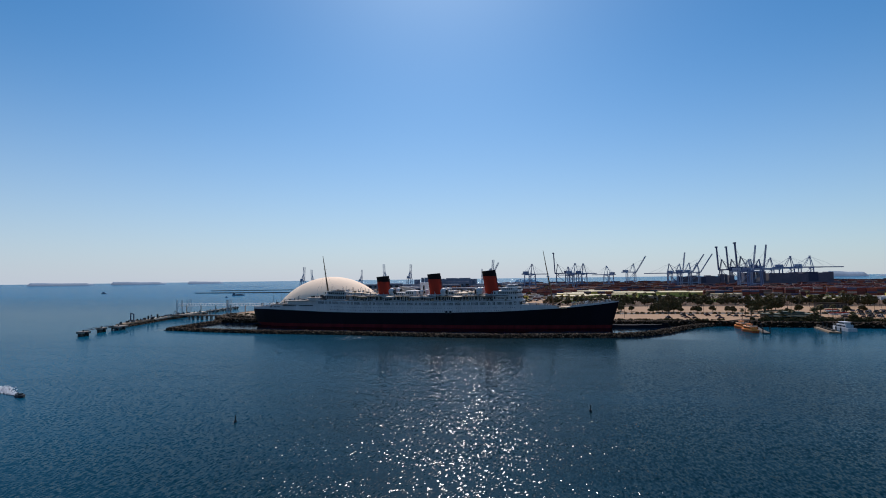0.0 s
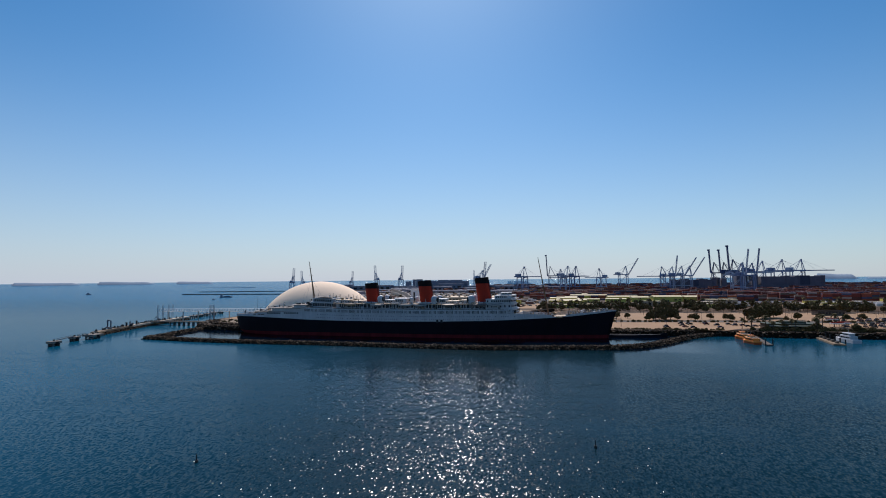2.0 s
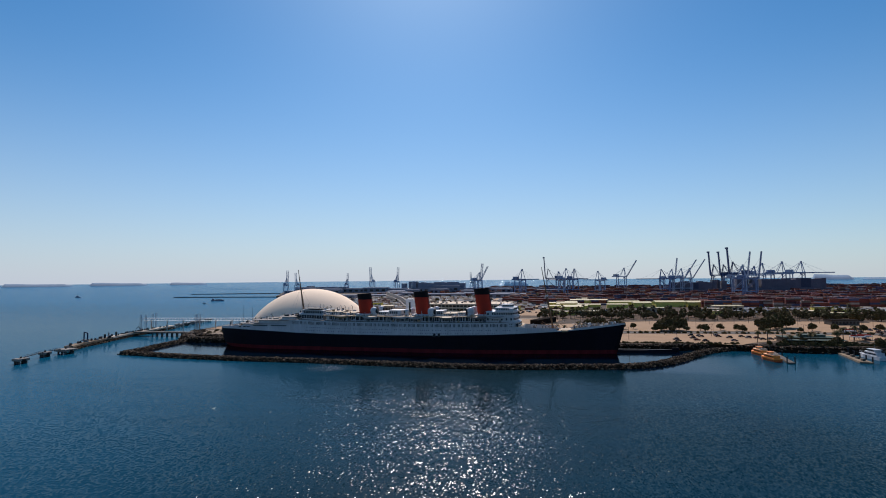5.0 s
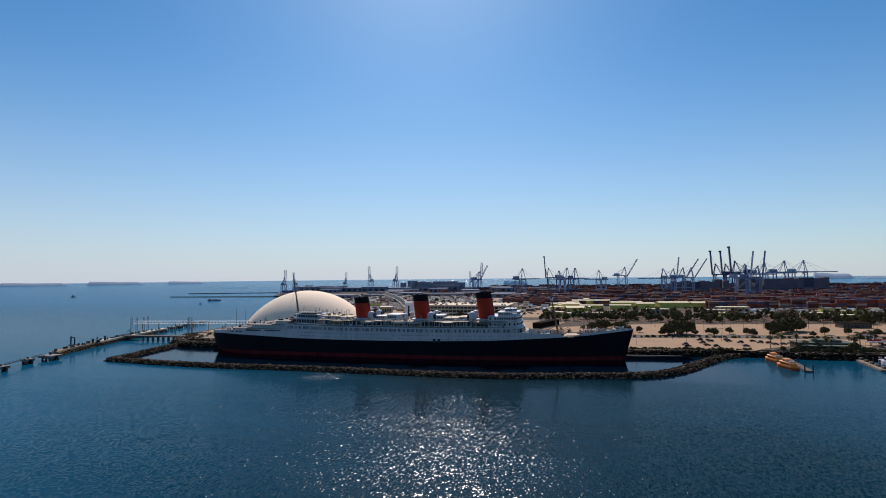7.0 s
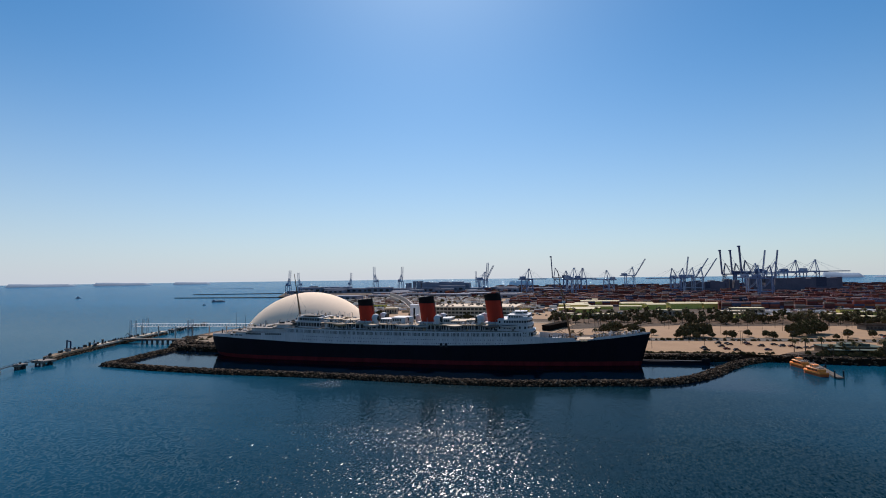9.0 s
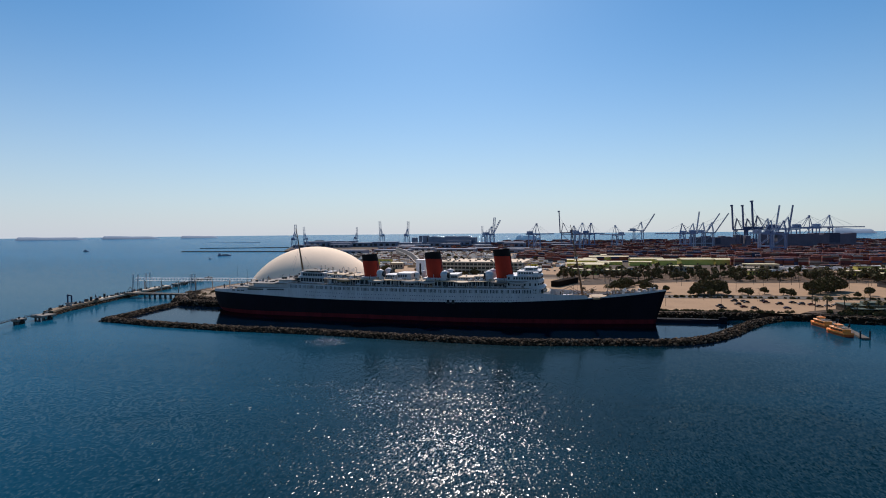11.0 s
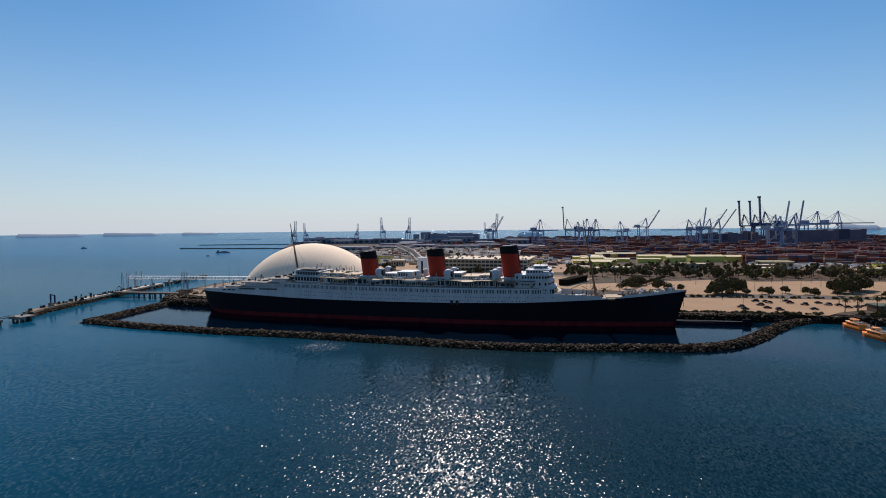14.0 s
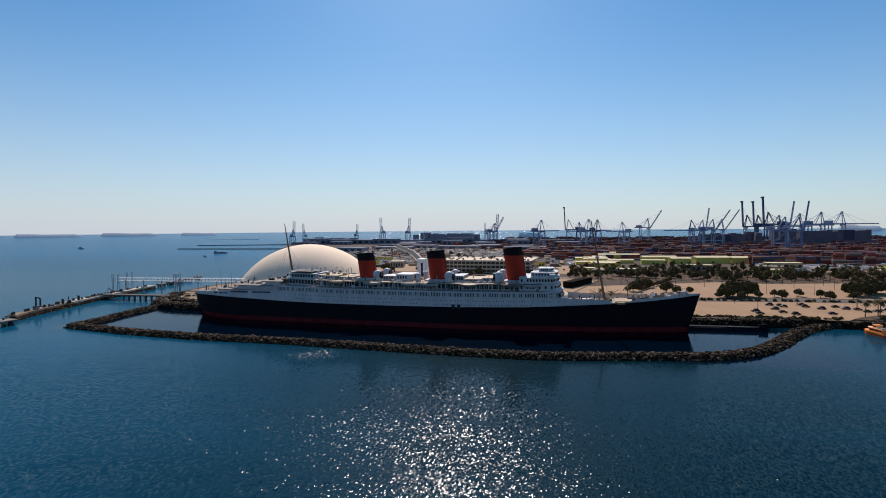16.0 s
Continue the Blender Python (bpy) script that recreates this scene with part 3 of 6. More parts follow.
deck("deck", -102, -84, 24.0, 24.25, GREY_DECK, 2.8, "weathered grey terrace deck", tail=5)
# enclosed promenade: glass behind a row of posts
deck("promenade_glass", -86, 82, 19.0, 21.2, DARK_GLASS, 0.55, "long row of dark promenade windows")
deck("promenade_beam", -88, 80.5, 21.2, 22.0, WHITE, 0.0, "white band over the promenade windows", nose=7)
PIER = mesh_of("promenade_pier", boxed(-0.75, 0.75, -0.22, 0.22, 18.9, 21.45), WHITE)
HALF_PIER = mesh_of("promenade_pier", boxed(-0.5, 0.5, -0.22, 0.22, 18.9, 21.45), WHITE)
MULLION = mesh_of("window_mullion", boxed(-0.2, 0.2, -0.15, 0.15, 18.9, 21.45), WHITE)


def post(name, me, x, s):
    ob = new(name, me)
    ob.location = (x, s * side(x, 20), 0)
    ob.parent = liner


GROUPS = 26
for g in range(GROUPS):
    x0, w = -86 + 168 * g / GROUPS, 168 / GROUPS
    for s in (-1, 1):
        post("promenade_pier", PIER, x0, s)
        if g % 3 == 1:
            post("promenade_pier", HALF_PIER, x0 + w / 2, s)
        for k in range(1, 6):
            post("window_mullion", MULLION, x0 + 0.6 + (w - 1.2) * k / 6, s)
# portholes
for z, step, off in ((14.35, 1.55, 0.0), (16.7, 1.5, 0.7)):
    bm = bmesh.new()
    x = -74.0 + off
    while x < 82:
        if random.random() < 0.86 and z > lerp_table(BW, x) + 0.7:
            for s in (-1, 1):
                y = side(x, z)
                tube(bm, (x, s * (y - 0.2), z), (x, s * (y + 0.05), z), 0.32, n=8)
        x += step * (1.0 if random.random() < 0.8 else 1.6)
    part("porthole_band", bm, PORT_GLASS, liner, "blue-grey round portholes in a band", kind="stuff")
# aft window strips and shell doors
for x0, x1, z0, z1 in ((-119, -106, 16.9, 17.9), (-103, -90, 17.0, 18.0), (-133, -130.5, 15.9, 16.7), (-128.5, -126, 15.9, 16.7), (-125, -122, 15.9, 16.7)):
    bm = bmesh.new()
    k = max(1, round((x1 - x0) / 1.6))
    for i in range(k):
        a = x0 + (x1 - x0) * i / k
        for s in (-1, 1):
            y = side(a + 0.6, z0)
            box(bm, a, a + 1.25, s * y - 0.12, s * y + 0.12, z0, z1)
    part("side_window", bm, DARK_GLASS, liner, kind="stuff")
for x in (24.2, 27.4):
    part("shell_door", boxed(x - 0.9, x + 0.9, -side(x, 13) - 0.08, -side(x, 13) + 0.4, 11.9, 14.6), DARK_METAL, liner, "open dark shell door")

# boat deck and houses
deck("boat_deck", -88, 79, 22.0, 22.25, GREY_DECK, 0.2, "weathered grey boat deck", nose=6)
deck("boat_deck_house", -60, 76, 22.25, 26.0, WHITE, 5.8, "white boat-deck house with many doors", nose=6)
deck("sun_deck", -62, 78, 26.0, 26.3, DECK, 2.6, "sandy teak sun deck", nose=7)
# doors and windows packed tight to darken the gallery as overhang shade would
bm = bmesh.new()
x = -58.0
while x < 70:
    w = random.choice((0.9, 1.4, 2.0, 2.8))
    for s in (-1, 1):
        y = side(x, 23) - 5.8
        box(bm, x, x + w, s * y - 0.08, s * y + 0.08, 22.9 if w > 1 else 22.3, 25.7)
    x += w + random.uniform(0.25, 0.7)
part("boat_deck_glazing", bm, DARK_GLASS, liner, "dark doors and windows, packed close for gallery shade", kind="stuff")


def house(x0, x1, hw, z0, z1, nose=0.0, windows=1.6, label="white deckhouse", roof=WHITE, tail=0.0):
    """A deckhouse with an overhanging roof and a row of dark windows round it."""
    out = deck_outline(x0, x1, 0, z0, nose=nose, cap=hw, tail=tail, n=10)
    h = part("deckhouse", prismed(out, z0, z1), WHITE, liner, label)
    cx, k = (x0 + x1) / 2, 1.0 + 0.7 / max(4, x1 - x0)
    part("roof", prismed([(cx + (x - cx) * k, y * (1 + 0.35 / hw)) for x, y in out], z1, z1 + 0.22), roof, h)
    bm = bmesh.new()
    a = x0 + 0.8
    while windows and a < x1 - nose - 0.8:
        for s in (-1, 1):
            y = min(hw, side(a, z0))
            box(bm, a, a + 1.0, s * y - 0.06, s * y + 0.06, z0 + (z1 - z0) * 0.36, z0 + (z1 - z0) * 0.8)
        a += windows * random.choice((1, 1, 1, 2))
    if nose:
        for i, (x, y) in enumerate(out):
            if x > x1 - nose * 0.9 and abs(y) > 0.5:
                tube(bm, (x - 0.1, y * 0.99, z0 + (z1 - z0) * 0.45), (x - 0.1, y * 0.99, z0 + (z1 - z0) * 0.78), 0.42, n=6)
    part("window_band", bm, DARK_GLASS, h, kind="stuff")
    return h


# bridge block, tier over tier
deck("bridge_front", 78, 85.5, 16.4, 19.3, WHITE, 0.6, "rounded white superstructure front", nose=4.5)
deck("bridge_deck", 78, 85.2, 19.3, 19.55, DECK, 0.4, "", nose=4.5)
house(70, 82.6, 15.0, 19.55, 22.0, nose=3.6, label="rounded white front house")
house(60, 81.3, 13.6, 22.25, 26.0, nose=3.4, label="rounded white front house")
house(60, 80.6, 12.6, 26.3, 29.6, nose=3, label="officers' white bridge house")
house(66, 79.8, 9.6, 29.85, 32.3, nose=2.6, label="upper white bridge house")
house(70, 77.6, 5.5, 32.55, 34.4, nose=2, windows=1.1, label="white wheelhouse with dark windows")
part("bridge_wing", soft_box(76.2, 79.4, -18.2, 18.2, 29.7, 30.0, 0.08), WHITE, liner, "bridge wing spanning the beam")
for s in (-1, 1):
    w = part("wing_cab", soft_box(76.2, 79.4, s * 16.8 - 1.4, s * 16.8 + 1.4, 30.0, 32.3, 0.12), WHITE, liner, "white bridge wing cab")
    part("window_band", boxed(76.1, 79.5, s * 16.8 - 1.1, s * 16.8 + 1.1, 31.1, 31.9), DARK_GLASS, w)
# houses along the sun deck
house(-22, -14, 6.0, 26.3, 29.0)
house(-13, -3.5, 7.0, 26.3, 30.2)
house(19, 27.5, 7.0, 26.3, 30.0, windows=1.3)
house(28, 38, 8.5, 26.3, 28.2, roof=TAN_PAINT)
house(39, 46, 7.5, 26.3, 28.8, roof=TAN_PAINT)
# veranda aft
house(-86, -63.5, 11.8, 22.25, 26.2, windows=1.1, tail=5, label="veranda house with wide dark windows")
house(-84.5, -64.5, 9.8, 26.45, 29.2, windows=1.2, tail=4, label="upper veranda house")
house(-62.5, -50, 9.5, 26.3, 28.6, windows=1.5, roof=TAN_PAINT)
house(-49.5, -40, 8.0, 26.3, 28.0, windows=1.7, roof=TAN_PAINT)
for x in (-83, -78, -73, -68):
    part("awning_frame", tube(tubed((x, -9, 29.4), (x, -9, 30.4), 0.08), (x, 9, 29.4), (x, 9, 30.4), 0.08), DARK_METAL, liner)
part("awning", soft_box(-83, -67, -9.3, 9.3, 30.4, 30.6, 0.05), DARK_CANVAS, liner, "grey flat awning roof")


def funnel(cx, z_top, lean):
    """A raked elliptical funnel with a black top and thin black bands."""
    z0, a, b, N = 22.9, 5.4, 4.1, 40

    def skin(z):
        return cx - lean * (z - 26) / 19

    def shell(za, zb, grow, mat, name, parent, label="", slant=0.0, inner=False):
        bm = bmesh.new()
        rows = []
        for z, sl in ((za, 0), (zb, slant)):
            rows.append([bm.verts.new((skin(z) + (a + grow) * math.cos(i * math.tau / N), (b + grow) * math.sin(i * math.tau / N), z + sl * math.cos(i * math.tau / N))) for i in range(N)])
        if inner:
            rows.append([bm.verts.new((skin(zb) + (a - 0.35) * math.cos(i * math.tau / N), (b - 0.35) * math.sin(i * math.tau / N), zb + slant * math.cos(i * math.tau / N))) for i in range(N)])
            rows.append([bm.verts.new((skin(zb - 3) + (a - 0.35) * math.cos(i * math.tau / N), (b - 0.35) * math.sin(i * math.tau / N), zb - 3)) for i in range(N)])
        for r, q in zip(rows, rows[1:]):
            for i in range(N):
                bm.faces.new((r[i], r[(i + 1) % N], q[(i + 1) % N], q[i]))
        if inner:
            bm.faces.new(rows[-1])
        return part(name, bm, mat, parent, label, smooth=not inner)
    f = shell(z0, z_top - 4.6, 0.0, FUNNEL_RED, "funnel", liner, "raked orange-red funnel casing")
    shell(z_top - 4.6, z_top, 0.02, FUNNEL_BLACK, "black_top", f, "black funnel top", slant=0.5, inner=True)
    for s in (-1, 1):
        part("whistle_pipe", tubed((skin(27) + a * 0.96, s * 1.2, 27), (skin(z_top - 2) + a * 1.0, s * 1.2, z_top - 2), 0.16), DARK_METAL, f)
    part("casing", soft_box(cx - 7.4, cx + 7.4, -6.2, 6.2, 26.3, 27.3, 0.15), WHITE, f, "white casing round the foot")


funnel(57.6, 46.5, 2.7)
funnel(11.6, 44.8, 2.4)
funnel(-33.2, 42.9, 2.4)


def cowl(x, y, z, r, h, face):
    """A big ventilator: a stack with a rounded hood and a dark mouth."""
    v = part("ventilator", tubed((x, y, z), (x, y, z + h), r, r * 0.96, 16), WHITE, liner, "big white rounded ventilator", smooth=False)
    bm = bmesh.new()
    bmesh.ops.create_uvsphere(bm, u_segments=16, v_segments=8, radius=r * 1.12, matrix=Matrix.Translation((x, y, z + h)))
    part("hood", bm, WHITE, v, smooth=True)
    part("mouth", tubed((x + face * r * 0.5, y, z + h * 0.95), (x + face * r * 1.16, y, z + h * 0.95), r * 0.8, r * 0.9, 14), DARK_METAL, v, "dark mouth")


for x, r, h, face in ((-24.3, 2.5, 3.8, 1), (1.0, 1.6, 3.4, -1), (19.6, 2.6, 3.6, 1), (48.2, 2.6, 3.7, -1)):
    for y in (-7.6, 7.6):
        cowl(x, y, 26.3, r, h, face)
random.seed(5)
for i in range(46):
    x = random.uniform(-60, 60)
    y = random.choice((-1, 1)) * random.uniform(9.5, 12.6)
    if random.random() < 0.5:
        part("vent", tubed((x, y, 26.3), (x, y, 26.3 + random.uniform(0.9, 2.0)), random.uniform(0.25, 0.55), None, 10), WHITE, liner)
    else:
        w = random.uniform(0.5, 1.6)
        part("locker", soft_box(x - w, x + w, y - 0.6, y + 0.6, 26.3, 26.3 + random.uniform(0.7, 1.5), 0.06), random.choice((WHITE, WHITE, TAN_PAINT)), liner)


def lifeboat(x, s):
    """A covered lifeboat hanging in two davits."""
    y = s * (side(x, 23) - 1.6)
    L, B, H = 5.6, 1.65, 1.6
    bm = bmesh.new()
    grid = []
    for i in range(11):
        t = -1 + i / 5
        w = B * (1 - abs(t) ** 2.4)
        grid.append([bm.verts.new((x + L * t, y + w * math.sin(a) * 1.0, 25.9 + 0.35 * t * t - (H * (1 - 0.45 * t * t)) * max(0, math.cos(a)))) for a in (-1.57, -1.1, -0.55, 0, 0.55, 1.1, 1.57)])
    for g, e in zip(grid, grid[1:]):
        for k in range(6):
            bm.faces.new((g[k], e[k], e[k + 1], g[k + 1]))
    bmesh.ops.recalc_face_normals(bm, faces=bm.faces[:])
    b = part("lifeboat", bm, random.choice((BOAT_GREY, WHITE, TAN_PAINT)), liner, "lifeboat under a canvas cover", smooth=True)
    bm = bmesh.new()
    grid = []
    for i in range(11):
        t = -1 + i / 5
        w = B * (1 - abs(t) ** 2.4) + 0.04
        grid.append([bm.verts.new((x + L * t, y + w * q, 25.92 + 0.35 * t * t + 0.55 * (1 - abs(q)) * (1 - t * t * 0.6))) for q in (-1, 0, 1)])
    for g, e in zip(grid, grid[1:]):
        for k in range(2):
            bm.faces.new((g[k], g[k + 1], e[k + 1], e[k]))
    part("cover", bm, TAN_PAINT if random.random() < 0.4 else DARK_CANVAS, b, "taut canvas cover")
    for dx in (-3.9, 3.9):
        bm = beamed((x + dx, y - s * 1.9, 22.2), (x + dx, y - s * 1.5, 26.6), 0.35)
        beam(bm, (x + dx, y - s * 1.5, 26.6), (x + dx, y + s * 0.1, 27.8), 0.3)
        part("davit", bm, WHITE, b)


for i in range(11):
    for s in (-1, 1):
        if i in (0, 2, 4, 5, 7, 9, 10):
            lifeboat(-47 + i * 11.4, s)

# loose gear on the terraces and house roofs
random.seed(7)
for i in range(190):
    x0, x1, z, hw = random.choice(((89, 108, 15.2, 9), (89, 108, 15.2, 9), (-136, -122, 18.65, 8), (-120, -102, 21.6, 10), (-99, -87, 24.25, 9), (-153, -140, 15.9, 4), (-84, -66, 29.4, 7), (-62, -42, 28.9, 8), (-60, 74, 26.3, 13), (-60, 74, 26.3, 13), (62, 80, 33.0, 7), (-22, 46, 30.3, 5)))
    if z == 30.3:
        z = 26.3
    x, y = random.uniform(x0, x1), random.uniform(-hw, hw)
    k = random.random()
    mat = random.choice((WHITE, WHITE, DARK_METAL, DARK_CANVAS, TAN_PAINT))
    if k < 0.35:
        part("gear_locker", soft_box(x - random.uniform(0.4, 1.6), x + random.uniform(0.4, 1.6), y - 0.5, y + 0.5, z, z + random.uniform(0.6, 1.6), 0.06), mat, liner)
    elif k < 0.75:
        part("vent_pipe", tubed((x, y, z), (x, y, z + random.uniform(1.0, 3.4)), random.uniform(0.12, 0.4), None, 8), mat, liner)
    else:
        part("davit_post", beam(beamed((x, y, z), (x, y, z + 3.4), 0.2), (x, y, z + 3.4), (x + random.uniform(-1.5, 1.5), y, z + 4.2), 0.16), mat, liner)

# masts and rigging
for x0, z0, x1, z1, name in ((105.0, 15.2, 97.6, 61.6, "foremast"), (-85.8, 29.2, -90.8, 61.3, "mainmast")):
    m = part(name, tubed((x0, 0, z0), (x1, 0, z1), 0.72, 0.2, 10), MAST, liner, "raked brown steel mast")
    for f, w in ((0.62, 3.2), (0.8, 2.2)):
        c = Vector((x0, 0, z0)).lerp(Vector((x1, 0, z1)), f)
        part("yard", tubed(c + Vector((0, -w, 0)), c + Vector((0, w, 0)), 0.1, 0.1, 6), MAST, m)
    c = Vector((x0, 0, z0)).lerp(Vector((x1, 0, z1)), 0.55)
    for k in range(6):
        sx, sy = (-6, -3, 3)[k % 3], (-1, 1)[k // 3]
        part("stay", tubed((x0 + sx, sy * 8, z0 + 0.4), c, 0.03, 0.03, 4), DARK_METAL, m)
    if name == "foremast":
        part("crow_nest", tubed(c - Vector((0, 0, 1)), c + Vector((0, 0, 0.3)), 1.0, 1.1, 12), WHITE, m)
for x, y, lean in ((101, -3, 12), (101, 3, 12), (108, -3, -11), (108, 3, -11)):
    part("derrick_boom", tubed((x, y, 15.4), (x + lean, y * 2.2, 21), 0.22, 0.14, 8), MAST, liner, "brown cargo derrick")
for x, y, h in ((-137, -3, 17), (-128.4, -4, 15)):
    part("flagpole", tubed((x, y, 16.0), (x, y, 16.0 + h), 0.16, 0.07, 8), DARK_METAL, liner)
# fore deck fittings
part("cargo_hatch", soft_box(110, 117, -6.5, 6.5, 15.2, 16.0, 0.12), TAN_PAINT, liner, "tan cargo hatch")
part("hatch_side", soft_box(110.6, 114.6, -11.0, -9.0, 14.9, 15.9, 0.1), TAN_PAINT, liner, "tan gangway platform")
part("cargo_hatch", soft_box(92, 98, -5, 5, 15.2, 16.2, 0.12), WHITE, liner)
for i in range(52):
    x = random.uniform(119, 146)
    y = random.uniform(-0.7, 0.7) * side(x, 17)
    zd = 15.2 + (x - 118) * 0.06
    if random.random() < 0.5:
        part("winch", tubed((x, y - 0.7, zd + 1.2), (x, y + 0.7, zd + 1.2), 0.8, None, 12), random.choice((BOAT_GREY, WHITE, DARK_METAL)), liner, "weathered mooring winch")
    else:
        part("ventilator", tubed((x, y, zd), (x, y, zd + random.uniform(2.2, 4.0)), 0.45, 0.6, 12), random.choice((BOAT_GREY, WHITE, TAN_PAINT)), liner, "mushroom ventilator")


def railing(x0, x1, z, inset, step=2.4):
    for s in (-1, 1):
        bm = bmesh.new()
        n = max(2, round((x1 - x0) / step))
        pts = [(x0 + (x1 - x0) * i / n, s * max(0.3, side(x0 + (x1 - x0) * i / n, z) - inset)) for i in range(n + 1)]
        for (ax, ay), (bx, by) in zip(pts, pts[1:]):
            for h in (0.55, 1.1):
                beam(bm, (ax, ay, z + h), (bx, by, z + h), 0.07)
            beam(bm, (ax, ay, z), (ax, ay, z + 1.12), 0.07)
        part("railing", bm, WHITE, liner, "thin white deck railing")


railing(-138, -84, 18.65, 2.2)
railing(-122, -84, 21.6, 2.4)
railing(-88, 78, 22.25, 0.4)
railing(-61, 76, 26.3, 3.8)
railing(-156, -138, 15.9, 0.5)
railing(118, 149, 18.2, 0.4)

random.seed(17)
for i in range(120):
    x = random.uniform(-84, 76)
    y = -random.uniform(9.0, 12.2) if i % 3 else random.uniform(9.0, 12.2)
    z, k = 26.3, random.random()
    if x < -62:
        y, z = random.choice((-1, 1)) * random.uniform(12.2, 15.0), 22.25
    mat = random.choice((WHITE, BOAT_GREY, DARK_METAL, DARK_CANVAS, MAST))
    if k < 0.4:
        part("stanchion", tubed((x, y, z), (x, y, z + random.uniform(1.5, 3.2)), 0.09, None, 6), mat, liner)
    elif k < 0.7:
        part("deck_chest", soft_box(x - random.uniform(0.4, 1.3), x + random.uniform(0.4, 1.3), y - 0.5, y + 0.5, z, z + random.uniform(0.6, 1.3), 0.06), mat, liner)
    else:
        h = random.uniform(0.7, 1.5)
        part("deck_vent", tube(tubed((x, y, z), (x, y, z + h), 0.22, None, 8), (x, y, z + h), (x, y, z + h + 0.35), 0.5, 0.3, 10), mat, liner)

# glazed veranda sides
for s, (x0, x1, hw, z0, z1) in itertools.product((-1, 1), ((-81, -64.5, 11.8, 23.0, 25.6), (-80.5, -65.5, 9.8, 26.9, 28.8))):
    y = s * min(hw, side((x0 + x1) / 2, 23))
    g = part("veranda_glass", boxed(x0, x1, y - 0.1, y + 0.1, z0, z1), DARK_GLASS, liner, "dark veranda glazing")
    for k in range(9):
        x = x0 + (x1 - x0) * k / 8
        part("glazing_bar", boxed(x - 0.14, x + 0.14, y - 0.16, y + 0.16, z0, z1), WHITE, g)

# boat-deck screens, posts and stowed gear in the shade of the sun deck
random.seed(19)
for s in (-1, 1):
    x = -58.0
    while x < 72:
        y = s * (side(x, 23) - random.uniform(0.5, 1.0))
        part("deck_post", boxed(x - 0.09, x + 0.09, y - 0.09, y + 0.09, 22.25, 26.0), WHITE, liner)
        if random.random() < 0.4:
            w = random.uniform(0.8, 2.2)
            part("deck_stowage", soft_box(x + 0.3, x + 0.3 + w, y - s * 2.4 - 0.6, y - s * 2.4 + 0.6, 22.25, 22.25 + random.uniform(0.8, 2.0), 0.08), random.choice((BOAT_GREY, DARK_CANVAS, TAN_PAINT, WHITE, DARK_METAL)), liner)
        x += random.uniform(2.4, 3.6)

# the decks follow the ship's sheer
for ob in liner.children_recursive:
    if ob.type != "MESH" or ob.name.split(".")[0] in ("hull", "bottom_plating", "white_strake"):
        continue
    if ob.data.users > 1:
        ob.location.z += lerp_table(SHEER, ob.location.x)
    else:
        for v in ob.data.vertices:
            v.co.z += lerp_table(SHEER, v.co.x)
liner.scale = (1, 1, 0.955)

# ---- rock breakwater round the lagoon ----
MOLE = [(-195, -59.5), (-149, -66.8), (-96, -70), (-48, -68.5), (11, -71), (50, -71.5), (74, -71), (97, -66.5), (121, -61), (141, -57), (151, -53), (162.5, -45.5), (172, -35), (183, -19.5), (193, -3), (206, 15), (219, 27), (230, 32)]
ARM = [(-193.5, -57), (-193.5, -45), (-198.5, -23), (-201.5, -2), (-203, 16), (-212, 40)]


def mound(name, path, half, top, label, mat=ROCK):
    """A rubble core with sloping sides."""
    v, f = [], []
    pts = along(path, 8) + [(Vector(path[-1]), (Vector(path[-1]) - Vector(path[-2])).normalized())]
    for p, w in pts:
        nrm = Vector((-w.y, w.x))
        for o, z in ((-half - 4, -3), (-half, 0), (-half * 0.45, top), (half * 0.45, top), (half, 0), (half + 4, -3)):
            q = p + nrm * o
            v.append((q.x, q.y, z))
    for i in range(len(pts) - 1):
        for k in range(5):
            a = i * 6 + k
            f.append((a, a + 6, a + 7, a + 1))
    f += [(0, 1, 2, 3, 4, 5), tuple(range(len(v) - 1, len(v) - 7, -1))]
    ob = raw(name, v, f, mat)
    return tagged(ob, label, "breakwater", kind="structure")


mole = mound("breakwater", MOLE, 4.0, 1.3, "low breakwater of piled quarry rocks round the lagoon")
arm = mound("breakwater_arm", ARM, 4.0, 1.5, "side arm of the rock breakwater")

random.seed(11)
ROCK_MESHES = []
for k in range(7):
    bm = bmesh.new()
    for _ in range(15):
        w = Vector((random.gauss(0, 1), random.gauss(0, 1), random.gauss(0, 1))).normalized()
        bm.verts.new((w.x * random.uniform(0.9, 1.3), w.y * random.uniform(0.8, 1.15), w.z * random.uniform(0.65, 0.95)))
    hull = bmesh.ops.convex_hull(bm, input=bm.verts[:])
    bmesh.ops.delete(bm, geom=[w for w in bm.verts if not w.link_faces], context="VERTS")
    ROCK_MESHES.append(mesh_of("rock", bm, ROCK))


